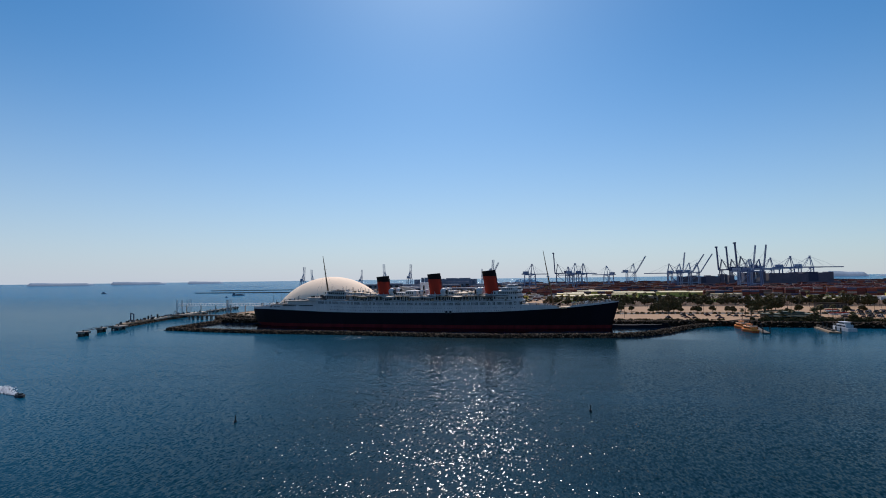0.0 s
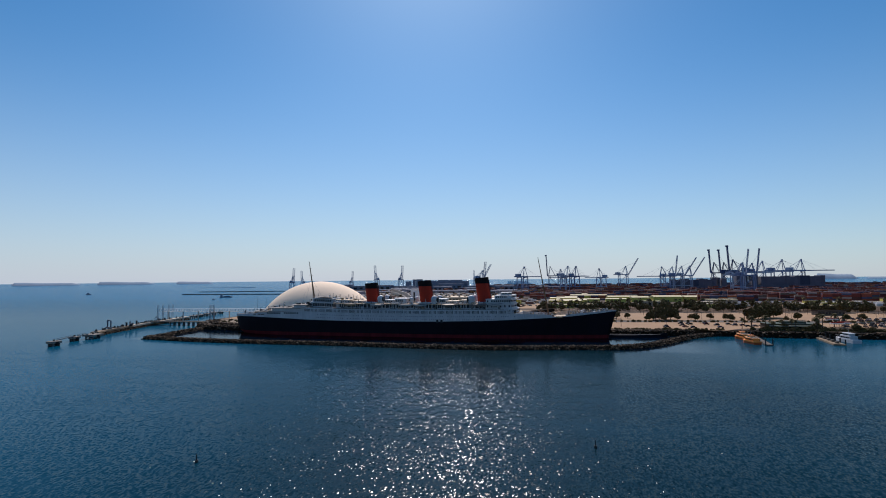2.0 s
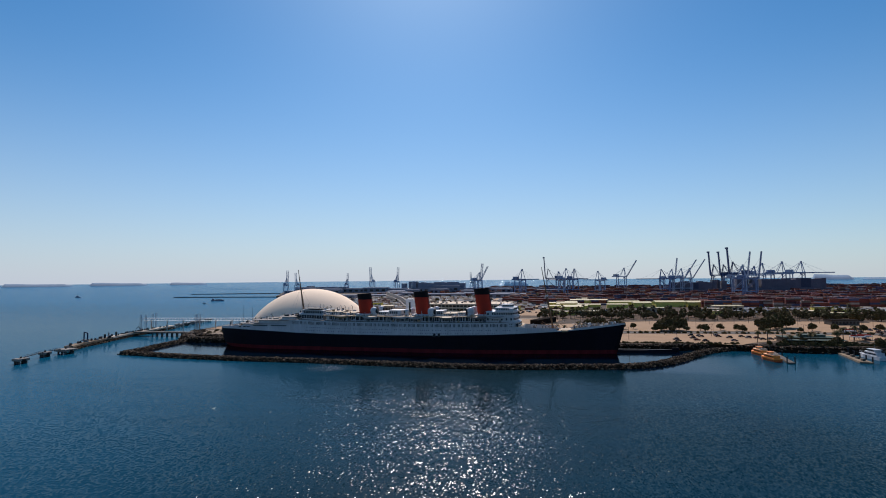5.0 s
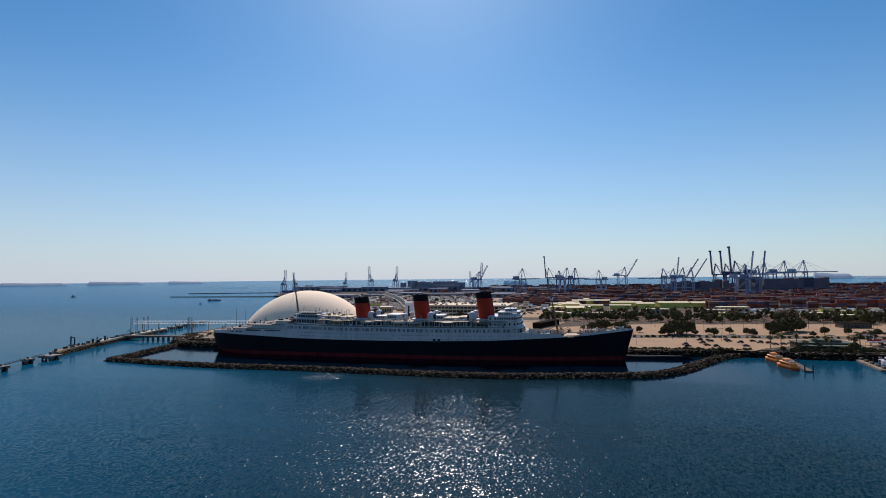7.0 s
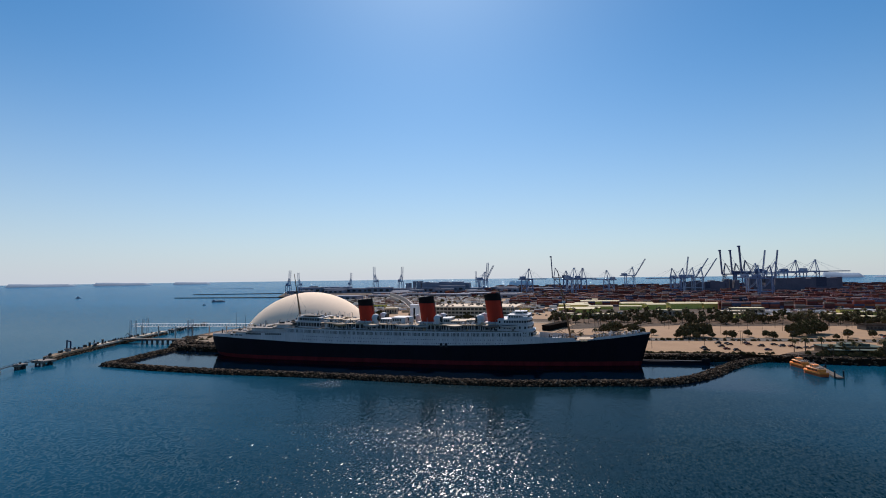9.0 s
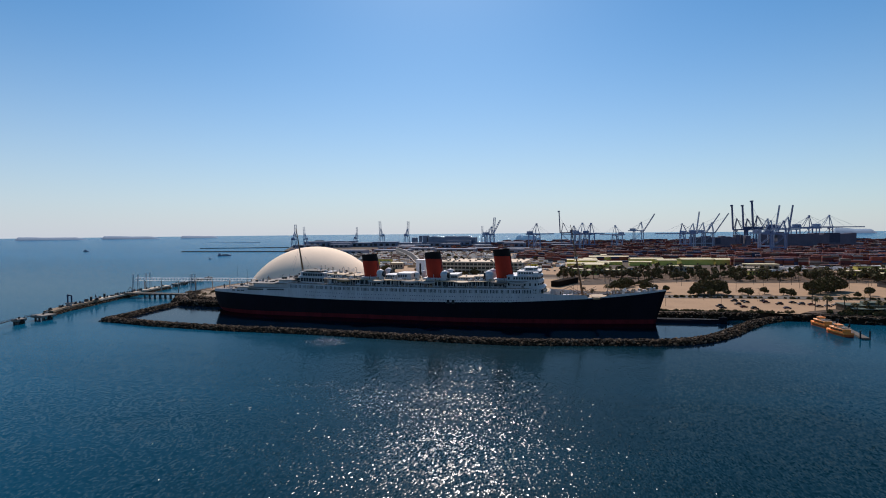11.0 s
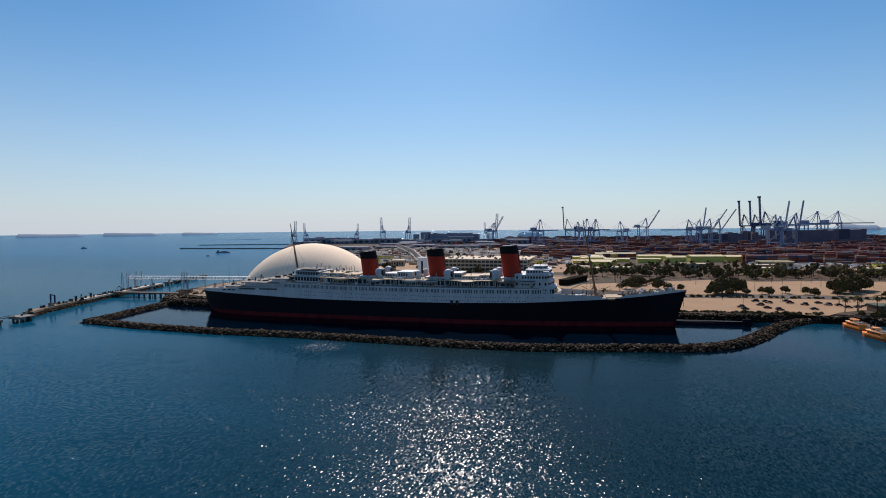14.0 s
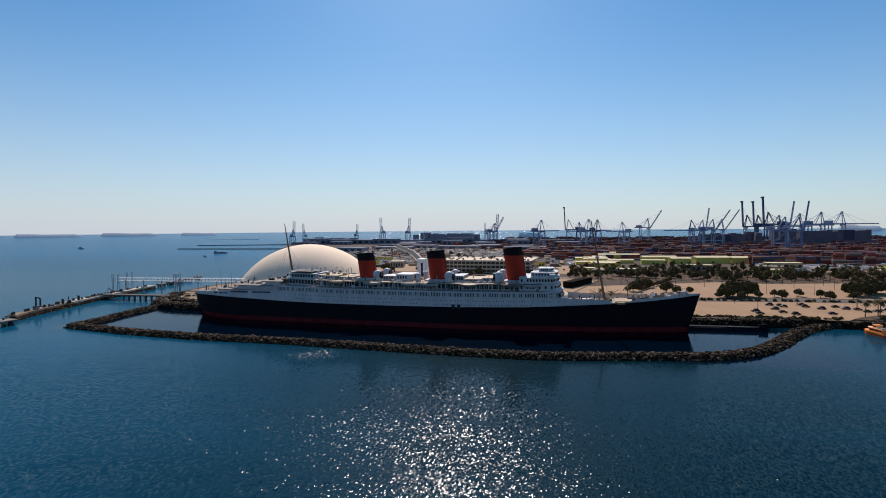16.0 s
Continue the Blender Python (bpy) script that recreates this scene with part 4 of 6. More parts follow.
def rubble(path, half, top, count, parent, proud, smin=0.6, smax=1.5):
    """Rocks heaped over a core: proud ones are objects of their own, the rest one mesh."""
    length = sum((Vector(b) - Vector(a)).length for a, b in zip(path, path[1:]))
    pts = along(path, 1.0)
    V, F = [], []
    base = [([w.co.copy() for w in me.vertices], [tuple(p.vertices) for p in me.polygons]) for me in ROCK_MESHES]
    for i in range(count):
        p, w = pts[random.randrange(len(pts))]
        o = random.uniform(-1, 1)
        q = p + Vector((-w.y, w.x)) * o * half + w * random.uniform(-0.5, 0.5)
        z = top * min(1.0, (1 - abs(o)) / 0.5) + random.uniform(-0.4, 0.25)
        s = random.uniform(smin, smax)
        m = Matrix.LocRotScale((q.x, q.y, z), Euler((random.uniform(-0.6, 0.6), random.uniform(-0.6, 0.6), random.uniform(0, 6.3))), (s, s, s * 0.85))
        k = random.randrange(7)
        if i < proud:
            ob = new("rock", ROCK_MESHES[k])
            ob.matrix_world = m
            ob.parent = parent
        else:
            n0 = len(V)
            V += [tuple(m @ c) for c in base[k][0]]
            F += [tuple(n0 + a for a in f) for f in base[k][1]]
    if F:
        ob = raw("rocks", V, F, ROCK, parent)
        tagged(ob, kind="stuff")


# ---- islands, headlands and outer breakwaters at the horizon ----


def ridge(name, x0, y0, x1, y1, height, base, label, depth=160, seed=1):
    """A long low hill with a rounded, uneven skyline."""
    n = 40
    a, b = Vector((x0, y0)), Vector((x1, y1))
    nrm = Vector((-(b - a).y, (b - a).x)).normalized() * depth
    v, f = [], []
    for i in range(n + 1):
        t = i / n
        p = a.lerp(b, t)
        h = height * min(1, 20 * t, 6 * (1 - t)) * (0.86 - 0.28 * t + 0.10 * noise.noise((t * 4, seed * 3.7, 0)) + 0.05 * noise.noise((t * 31, seed, 2)))
        for o, z in ((-0.5, -6), (-0.3, h * 0.35), (0, h), (0.3, h * 0.35), (0.5, -6)):
            q = p + nrm * o
            v.append((q.x, q.y, base + z))
    for i in range(n):
        for k in range(4):
            c = i * 5 + k
            f.append((c, c + 5, c + 6, c + 1))
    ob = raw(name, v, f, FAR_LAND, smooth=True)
    return tagged(ob, label, "island", "islands on the horizon")

for x0, y0, x1, y1, h, sd in ((-3489, 2215, -3239, 2536, 25, 1), (-3194, 2589, -2926, 2867, 26, 2), (-2837, 2950, -2625, 3129, 23, 3), (-3760, 1700, -3560, 2090, 18, 4)):
    ridge("island", x0, y0, x1, y1, h, 16, "low hazy island on the horizon", 120, sd)
ridge("island", 1780, 3690, 2010, 3610, 48, 13, "hazy blue headland on the horizon", 150, 6)
ridge("island", 2010, 3610, 2950, 3000, 18, 12, "hazy blue headland on the horizon", 150, 7)
# the farthest one takes the haze-tinted colour
for path, top, mat in (([(-1035, 947), (-700, 968)], 2.2, ROCK), ([(-1205, 1225), (-905, 1320)], 2.2, ROCK), ([(-2150, 2130), (-1530, 2055)], 3.0, FAR_LAND)):
    ob = mound("outer_breakwater", path, 4.5, top, "long low rock breakwater out in the bay", mat)

# ---- ship-to-shore cranes ----


def crane(name, lift, mat, label, gauge=3.0, thick=2.0):
    """A container gantry crane: four legs, sills, girders, apex frame and a boom raised by lift degrees."""
    c = thing(name, (0, 0, -500), 0, label, "crane", "container cranes")
    G = 42.0
    for x in (-13, 13):
        for y in (-9, 9):
            part("leg", beamed((x, y, 0), (x, y * 0.85, G), 2.0, 1.9), mat, c)
        part("sill_beam", boxed(x - 0.8, x + 0.8, -12, 12, 2.0, 3.8), mat, c)
        part("cross_beam", boxed(x - 0.6, x + 0.6, -8.5, 8.5, G - 1.6, G), mat, c)
    for y in (-8.4, 8.4):
        part("portal_beam", boxed(-13, 13, y - 0.7, y + 0.7, 14, 16.2), mat, c)
        part("brace", beamed((-13, y, 16), (13, y, G - 2), 0.9), mat, c)
    for y in (-3.2, 3.2):
        part("girder", boxed(-30, 17, y - 0.7, y + 0.7, G, G + 2.8), mat, c)
        part("apex_leg", beamed((14, y * 2, G), (9, y * 0.4, 70), 1.3), mat, c)
        part("apex_leg", beamed((-6, y * 2, G), (8, y * 0.4, 69), 1.0), mat, c)
        part("back_stay", beamed((9, y * 0.4, 69), (-28, y, G + 2), 0.35), mat, c)
    part("apex_beam", boxed(7.5, 10.5, -2.2, 2.2, 68.8, 71), mat, c)
    h = part("machinery_house", soft_box(-25, -9, -4.2, 4.2, G + 2.8, G + 8.8, 0.3), mat, c, "long machinery house")
    part("door", boxed(-15, -13.6, -4.28, -4.1, G + 2.9, G + 5.2), DARK_METAL, h)
    a = radians(lift)
    ux = Vector((math.cos(a), 0, math.sin(a)))
    hinge = Vector((17, 0, G + 1.2))
    L = 60.0
    boom = None
    for y in (-gauge, gauge):
        o = Vector((0, y, 0))
        b = part("boom", beamed(hinge + o, hinge + o + ux * L, thick, thick * 1.15), mat, c, "lattice boom")
        boom = boom or b
    lacing = bmesh.new()
    for k in range(13):
        p = hinge + ux * (L * k / 12)
        beam(lacing, p + Vector((0, -gauge, 0)), p + Vector((0, gauge, 0)), 0.7)
        if k < 12:
            beam(lacing, p + Vector((0, -gauge, 0)), p + ux * (L / 12) + Vector((0, gauge, 0)), 0.6)
    part("boom_lacing", lacing, mat, boom, kind="stuff")
    for f in (0.4, 0.8):
        for y in (-2.6, 2.6):
            part("fore_stay", beamed((9, y * 0.4, 69.5), hinge + ux * L * f + Vector((0, y, 0)), 0.14), mat, c)
    part("cab", soft_box(6, 9, -1.5, 1.5, G - 3, G - 0.4, 0.2), mat, c)
    return c


TALL = crane("gantry_crane", 87, CRANE_DARK, "dark slate container crane with its boom upright", 2.0, 2.3)
part("boom_tip", soft_box(18, 23.5, -3.4, 3.4, 101, 104.5, 0.3), CRANE_DARK, TALL, "black sheave frame at the boom tip")
UP = [crane("gantry_crane", 83, CRANE_BLUE, "blue-grey container crane with its boom raised upright", 4.2, 1.3), crane("gantry_crane", 83, CRANE_GREY, "pale grey container crane with its boom raised upright", 4.2, 1.3)]
HALF = crane("gantry_crane", 58, CRANE_GREY, "pale grey container crane with its boom half raised", 3.8, 1.3)
DOWN = [crane("gantry_crane", 0, CRANE_BLUE, "blue-grey container crane with its boom lowered"), crane("gantry_crane", 0, CRANE_GREY, "pale grey container crane with its boom lowered")]
# tip place on the plan, tip height, kind, turn
CRANES = [(-706, 1032, 78, "u", -1), (-780, 1209, 73, "u", -1), (-665, 1380, 72, "u", -1), (-571, 1366, 92, "u", -1), (-477, 1400, 91, "u", -1), (-249, 1613, 73, "u", -1), (-156, 1325, 98, "u", 60), (-138, 1327, 89, "h", 335), (4, 981, 73, "d", 55), (54, 1143, 108, "t", 180), (94, 1194, 68, "d", 120), (116, 1024, 74, "d", 50), (137, 1023, 73, "d", 60), (200, 1090, 67, "d", 125), (350, 1476, 106, "h", 335), (402, 1091, 99, "u", 335), (451, 1100, 94, "h", 335), (470, 1095, 94, "h", 335), (515, 1238, 119, "t", 180), (539, 1231, 118, "t", 180), (560, 1225, 129, "t", 180), (507, 874, 103, "u", 330), (505, 801, 100, "u", 330), (671, 1294, 87, "d", 0), (733, 1324, 91, "d", 5), (794, 1353, 92, "d", 0), (360, 1080, 70, "d", 180), (600, 1230, 82, "d", 0)]
made = set()
for i, (x, y, top_z, kind, turn) in enumerate(CRANES):
    proto = {"t": TALL, "u": UP[i % 2], "h": HALF, "d": DOWN[i % 2]}[kind]
    tip = {"t": (20.1, 103.1), "u": (24.3, 102.8), "h": (48.8, 94.1), "d": (9.0, 71.0)}[kind]
    k = (top_z - 4) / tip[1]
    a = radians(turn) if turn >= 0 else math.atan2(y + 300, x - 100) + (0.28 if i % 2 else -0.28)
    m = Matrix.LocRotScale((x - tip[0] * k * math.cos(a), y - tip[0] * k * math.sin(a), 4), Euler((0, 0, a)), (k, k, k))
    if proto.name in made:
        m = m @ Matrix.Diagonal((1 / proto.scale.x,) * 3 + (1,))
        copy_thing(proto, m)
    else:
        made.add(proto.name)
        proto.matrix_world = m
for p in UP + DOWN + [HALF, TALL]:
    if p.name not in made:
        raise RuntimeError("a crane is left unplaced")

# ---- container stacks ----
random.seed(21)


def stacks(name, x0, x1, y0, y1, dy, high, label, skip=0.05):
    V, F = [], []
    y = y0
    while y < y1:
        x, h = x0 + random.uniform(0, 10), high
        while x < x1:
            if random.random() < 0.45:
                h = random.randint(max(1, high - 3), high + 1)
            shift = random.choice((0, 0, 2.8, -2.8, 1.2))
            if random.random() > skip:
                for k in range(h):
                    for r in range(2):
                        n0 = len(V)
                        za, w = 4.1 + k * 2.62, random.uniform(0, 0.2)
                        xa, ya = inland(x, y)
                        ya += r * 2.6 + shift + random.uniform(0, 0.15)
                        V += [(px, py, pz) for px in (xa + w, xa + 12.1 + w) for py in (ya, ya + 2.44) for pz in (za, za + 2.59)]
                        F += [tuple(n0 + q for q in f) for f in ((0, 1, 3, 2), (4, 6, 7, 5), (0, 4, 5, 1), (2, 3, 7, 6), (0, 2, 6, 4), (1, 5, 7, 3))]
            else:
                x += random.uniform(4, 22)
            x += 12.6
        y += dy
    ob = raw(name, V, F, CONTAINERS)
    return tagged(ob, label, "containers", kind="stuff")


stacks("container_stacks", 345, 980, 478, 640, 13, 4, "rows of stacked rust-red shipping containers")
stacks("container_stacks", 70, 330, 575, 660, 17, 3, "rows of stacked rust-red shipping containers")
stacks("container_stacks", 15, 180, 668, 1040, 17, 3, "rows of stacked rust-red shipping containers", 0.1)
stacks("container_stacks", 180, 1100, 660, 1000, 20, 4, "rows of stacked rust-red shipping containers")
stacks("container_stacks", 20, 1400, 1040, 1500, 34, 4, "rows of stacked rust-red shipping containers")
stacks("container_stacks", -420, -20, 1050, 1500, 60, 3, "rows of stacked shipping containers", 0.3)
stacks("container_stacks", -150, 1900, 1540, 2300, 75, 4, "rows of stacked rust-red shipping containers far off")


def cargo_ship(x, y, turn, length, beam_w, deck_z, high, label, mat):
    """A cargo ship: hull, bridge house with windows, and box stacks."""
    s = thing("container_ship", (*inland(x, y), 0), turn, label, "ship")
    s.scale = (0.84, 0.84, 0.84)
    L, B = length / 2, beam_w / 2
    part("hull", prismed([(-L, -B * 0.8), (-L + 6, -B), (L * 0.78, -B), (L * 0.93, -B * 0.55), (L, 0), (L * 0.93, B * 0.55), (L * 0.78, B), (-L + 6, B), (-L, B * 0.8)], -2, deck_z), mat, s)
    b = part("bridge_house", soft_box(-L * 0.62, -L * 0.5, -B * 0.9, B * 0.9, deck_z, deck_z + high + 3.5, 0.3), mat, s, "tall bridge house")
    for k in range(5):
        part("window_band", boxed(-L * 0.63, -L * 0.49, -B * 0.8, B * 0.8, deck_z + high + 1.5 - k * 3.2, deck_z + high + 2.6 - k * 3.2), DARK_GLASS, b)
    part("funnel", soft_box(-L * 0.75, -L * 0.67, -3, 3, deck_z, deck_z + high + 3, 0.3), mat, s)
    n = int(length * 0.88 / 13.7)
    for k in range(n):
        xa = -L * 0.92 + k * 13.7
        if xa > L * 0.8 or -L * 0.8 < xa + 7 < -L * 0.46:
            continue
        h = high * random.choice((1.0, 1.0, 0.92, 0.84))
        part("deck_cargo", soft_box(xa, xa + 13.6, -B * 0.96, B * 0.96, deck_z, deck_z + h, 0.1), mat if mat != DARK_SHIP or random.random() < 0.88 else CONTAINERS, s)
    return s


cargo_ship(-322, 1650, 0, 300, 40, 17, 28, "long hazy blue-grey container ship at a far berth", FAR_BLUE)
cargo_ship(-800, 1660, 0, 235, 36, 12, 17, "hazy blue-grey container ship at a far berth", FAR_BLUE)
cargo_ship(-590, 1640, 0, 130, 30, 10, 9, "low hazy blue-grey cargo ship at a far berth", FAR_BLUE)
cargo_ship(800, 1300, 0, 285, 42, 22, 29, "huge dark container ship loaded high behind the cranes", DARK_SHIP)
cargo_ship(560, 1290, 180, 190, 36, 20, 24, "dark loaded container ship behind the cranes", DARK_SHIP)
cargo_ship(-95, 3750, 0, 165, 26, 16, 12, "pale distant ship crossing beyond the port", FAR_PALE)

# ---- plants ----
random.seed(31)


def leaves(blobs, count, size):
    """Many small leaf clumps spread over uneven blobs: (x, y, z, rx, rz)."""
    V, F = [], []
    for i in range(count):
        bx, by, bz, rx, rz = random.choice(blobs)
        d = Vector((random.gauss(0, 1), random.gauss(0, 1), random.gauss(0, 1))).normalized() * random.uniform(0.55, 1.08)
        c = Vector((bx + d.x * rx, by + d.y * rx, bz + d.z * rz))
        s = size * random.uniform(0.6, 1.4)
        turn = Euler((random.uniform(0, 3), random.uniform(0, 3), random.uniform(0, 6))).to_matrix()
        n0 = len(V)
        V += [tuple(c + turn @ Vector(q) * s) for q in ((-1, -0.5, 0), (0, -0.7, 0.3), (1, -0.3, 0), (0.8, 0.6, -0.2), (-0.3, 0.8, 0.25))]
        F += [(n0, n0 + 1, n0 + 2), (n0, n0 + 2, n0 + 3), (n0, n0 + 3, n0 + 4)]
    return V, F


def tree(height, spread, label, flat=0.5, count=650, seed=0):
    random.seed(100 + seed)
    t = thing("tree", (0, 0, -500), 0, label, "tree", "trees round the lots")
    th = height * 0.32
    bm = tubed((0, 0, -0.2), (0.15, 0.1, th), 0.32 * height / 9, 0.2 * height / 9, 8)
    blobs = [(0, 0, height * 0.62, spread * 0.62, height * 0.36)] * 2
    for k in range(7):
        a = k * 0.9 + random.uniform(-0.3, 0.3)
        r = spread * random.uniform(0.45, 0.7)
        p = (r * math.cos(a), r * math.sin(a), height * random.uniform(0.42, 0.68))
        tube(bm, (0.15, 0.1, th * 0.92), p, 0.13 * height / 9, 0.05, 6)
        blobs.append((*p, spread * random.uniform(0.28, 0.42), height * flat * random.uniform(0.36, 0.5)))
    part("trunk", bm, BARK, t)
    V, F = leaves(blobs, count, 0.62 * spread / 5)
    raw("crown", V, F, LEAF, t)
    return t


def palm(height, label, seed):
    random.seed(200 + seed)
    t = thing("palm_tree", (0, 0, -500), 0, label, "palm", "palms round the lots")
    part("trunk", tubed((0, 0, -0.2), (0.3, 0.1, height), 0.32, 0.2, 8), BARK, t)
    V, F = [], []
    for k in range(26):
        a, lift = random.uniform(0, 6.28), random.uniform(-0.7, 1.0)
        p = Vector((0.3, 0.1, height))
        w = Vector((math.cos(a), math.sin(a), lift)).normalized()
        sd = Vector((-math.sin(a), math.cos(a), 0)) * 0.42
        n0 = len(V)
        for j in range(5):
            q = p + w * (j * 0.75) - Vector((0, 0, 0.11 * j * j))
            k2 = (0.3, 1, 1, 0.7, 0.1)[j]
            V += [tuple(q - sd * k2 - Vector((0, 0, 0.15))), tuple(q + Vector((0, 0, 0.08))), tuple(q + sd * k2 - Vector((0, 0, 0.15)))]
        for j in range(4):
            c = n0 + j * 3
            F += [(c, c + 3, c + 4, c + 1), (c + 1, c + 4, c + 5, c + 2)]
    raw("crown", V, F, LEAF, t)
    return t


TREES = [tree(7.5, 4.2, "round dark green shade tree in the lot", 0.5, 900, seed=1), tree(6.0, 3.4, "small round dark green tree in the lot", seed=2), tree(9.5, 6.5, "broad dark green spreading tree", 0.5, 900, seed=3)]
BIG = [tree(13, 9.5, "very broad dark green spreading fig tree", 0.55, 3000, seed=4), tree(12, 7.5, "tall dense dark green tree", 0.7, 1400, seed=5)]
PALMS = [palm(13, "tall thin dark green fan palm", 1), palm(10, "shorter dark green fan palm", 2)]
SHRUB = thing("shrub", (0, 0, -500), 0, "dense dark green shrub along the bank", "shrub", "shrubs along the bank")
V, F = leaves([(0, 0, 0.9, 1.5, 1.0), (1.2, 0.3, 0.7, 1.1, 0.8), (-1.1, -0.2, 0.8, 1.2, 0.9)], 150, 0.5)
raw("crown", V, F, LEAF, SHRUB)
part("stem", tubed((0, 0, -0.2), (0, 0, 0.9), 0.12, 0.06, 6), BARK, SHRUB)
placed = set()


def plant(proto, x, y, z=4.0, k=1.0, turn=None):
    m = Matrix.LocRotScale((x, y, z), Euler((0, 0, random.uniform(0, 6.28) if turn is None else turn)), (k, k, k))
    if proto.name in placed:
        return copy_thing(proto, m @ Matrix.Diagonal((1 / proto.scale.x,) * 3 + (1,)))
    placed.add(proto.name)
    proto.matrix_world = m
    return proto


random.seed(33)
EDGE = [(110, 24), (158, 26), (196, 31), (212, 33), (224, 31), (235, 34), (262, 33), (340, 33), (440, 42)]
# trees between the lots
for x, y in ((187.5, 110.5), (201, 105), (214, 113), (227.5, 124), (229, 113), (245, 130), (257, 126), (257, 112), (275, 122), (297, 146), (302, 117), (317, 133), (163, 127), (173, 131), (335, 136), (352, 128), (370, 140), (392, 134), (412, 140)):
    plant(TREES[random.choice((0, 0, 1))], x, y, k=random.uniform(0.72, 0.92))
for x, y in ((133, 137), (140, 160), (158, 139), (146, 168)):
    plant(TREES[2], x, y, k=0.85)
for x, y, k in ((194, 113, 0.95), (200, 122, 1.2), (210, 123, 1.15), (281, 138, 1.0), (288, 141, 1.2), (299, 155, 1.35), (308, 162, 1.15), (378, 250, 0.9), (398, 236, 1.0), (422, 240, 1.1), (446, 232, 1.0)):
    plant(BIG[0], x, y, k=k * 0.72)
for i in range(20):
    plant(TREES[1], 138 + i * 1.9, 140 + i * 4.4, k=random.uniform(0.5, 0.7))
# woods and palms behind the lots
for i in range(70):
    plant(random.choice((PALMS[0], PALMS[1], PALMS[0], TREES[0])), *inland(112 + i * 6.2 + random.uniform(-5, 5), random.uniform(231, 248)), k=random.uniform(0.65, 0.9))
for i in range(46):
    plant(random.choice((TREES[0], TREES[2], TREES[2], BIG[1])), *inland(random.uniform(100, 560), random.uniform(250, 285)), k=random.uniform(0.5, 0.8))
V, F = [], []
for i in range(230):
    x = random.uniform(95, 700)
    y = 256 + random.random() ** 1.3 * (130 if x < 330 else 88)
    if 130 < x < 360 and y > 400:
        continue
    x, y = inland(x, y)
    h, r = random.uniform(4.5, 10.5), random.uniform(2.2, 5)
    blobs = [(x + random.uniform(-0.5, 0.5) * r, y + random.uniform(-0.5, 0.5) * r, 4 + h * random.uniform(0.35, 0.95), r * random.uniform(0.3, 0.65), h * random.uniform(0.12, 0.25)) for k in range(5)]
    v2, f2 = leaves(blobs, 130, 0.95)
    n0 = len(V)
    V += v2
    F += [tuple(n0 + a for a in f) for f in f2]
    n0 = len(V)
    V += [(x - 0.25, y, 3.9), (x + 0.25, y, 3.9), (x + 0.15, y, 4 + h * 0.7), (x - 0.15, y, 4 + h * 0.7), (x, y - 0.25, 3.9), (x, y + 0.25, 3.9), (x, y + 0.15, 4 + h * 0.7), (x, y - 0.15, 4 + h * 0.7)]
    F += [(n0, n0 + 1, n0 + 2, n0 + 3), (n0 + 4, n0 + 5, n0 + 6, n0 + 7)]
tagged(raw("far_woods", V, F, LEAF), "dense belt of dark green trees behind the lots", "woods", kind="stuff")
for i in range(120):
    x = random.uniform(90, 560)
    plant(random.choice(PALMS), *inland(x, random.uniform(240, 350)), k=random.uniform(0.6, 1.0))
for x, y in ((106, 78), (112, 66), (124, 80), (246, 44), (254, 48), (251, 40), (262, 44), (300, 46), (316, 66)):
    plant(PALMS[1], x, y, k=random.uniform(0.8, 1.1))
for i in range(26):
    plant(random.choice((TREES[0], TREES[2])), *inland(random.uniform(-200, 90), random.uniform(245, 330)), k=random.uniform(0.6, 1.0))
for i in range(20):
    plant(random.choice((TREES[0], PALMS[0])), *inland(random.uniform(-230, 100), random.uniform(600, 900)), k=random.uniform(0.8, 1.2))
for i in range(52):
    x = 116 + i * 2.25 + random.uniform(-1.2, 1.2)
    plant(SHRUB, x, lerp_table(EDGE, x) + random.uniform(-0.8, 1.6), 3.5, random.uniform(0.45, 1.0))
for i in range(70):
    x = 252 + i * 2.6 + random.uniform(-1, 1)
    plant(SHRUB, x, lerp_table(EDGE, x) + random.uniform(-1.0, 4), 3.6, random.uniform(0.8, 1.6))
for i in range(60):
    x = 118 + i * 5.1 + random.uniform(-1, 1)
    plant(SHRUB, x, 92 + (x - 118) * 0.085 + random.uniform(-1, 2), 4.0, random.uniform(0.5, 0.9))

# ---- cars ----


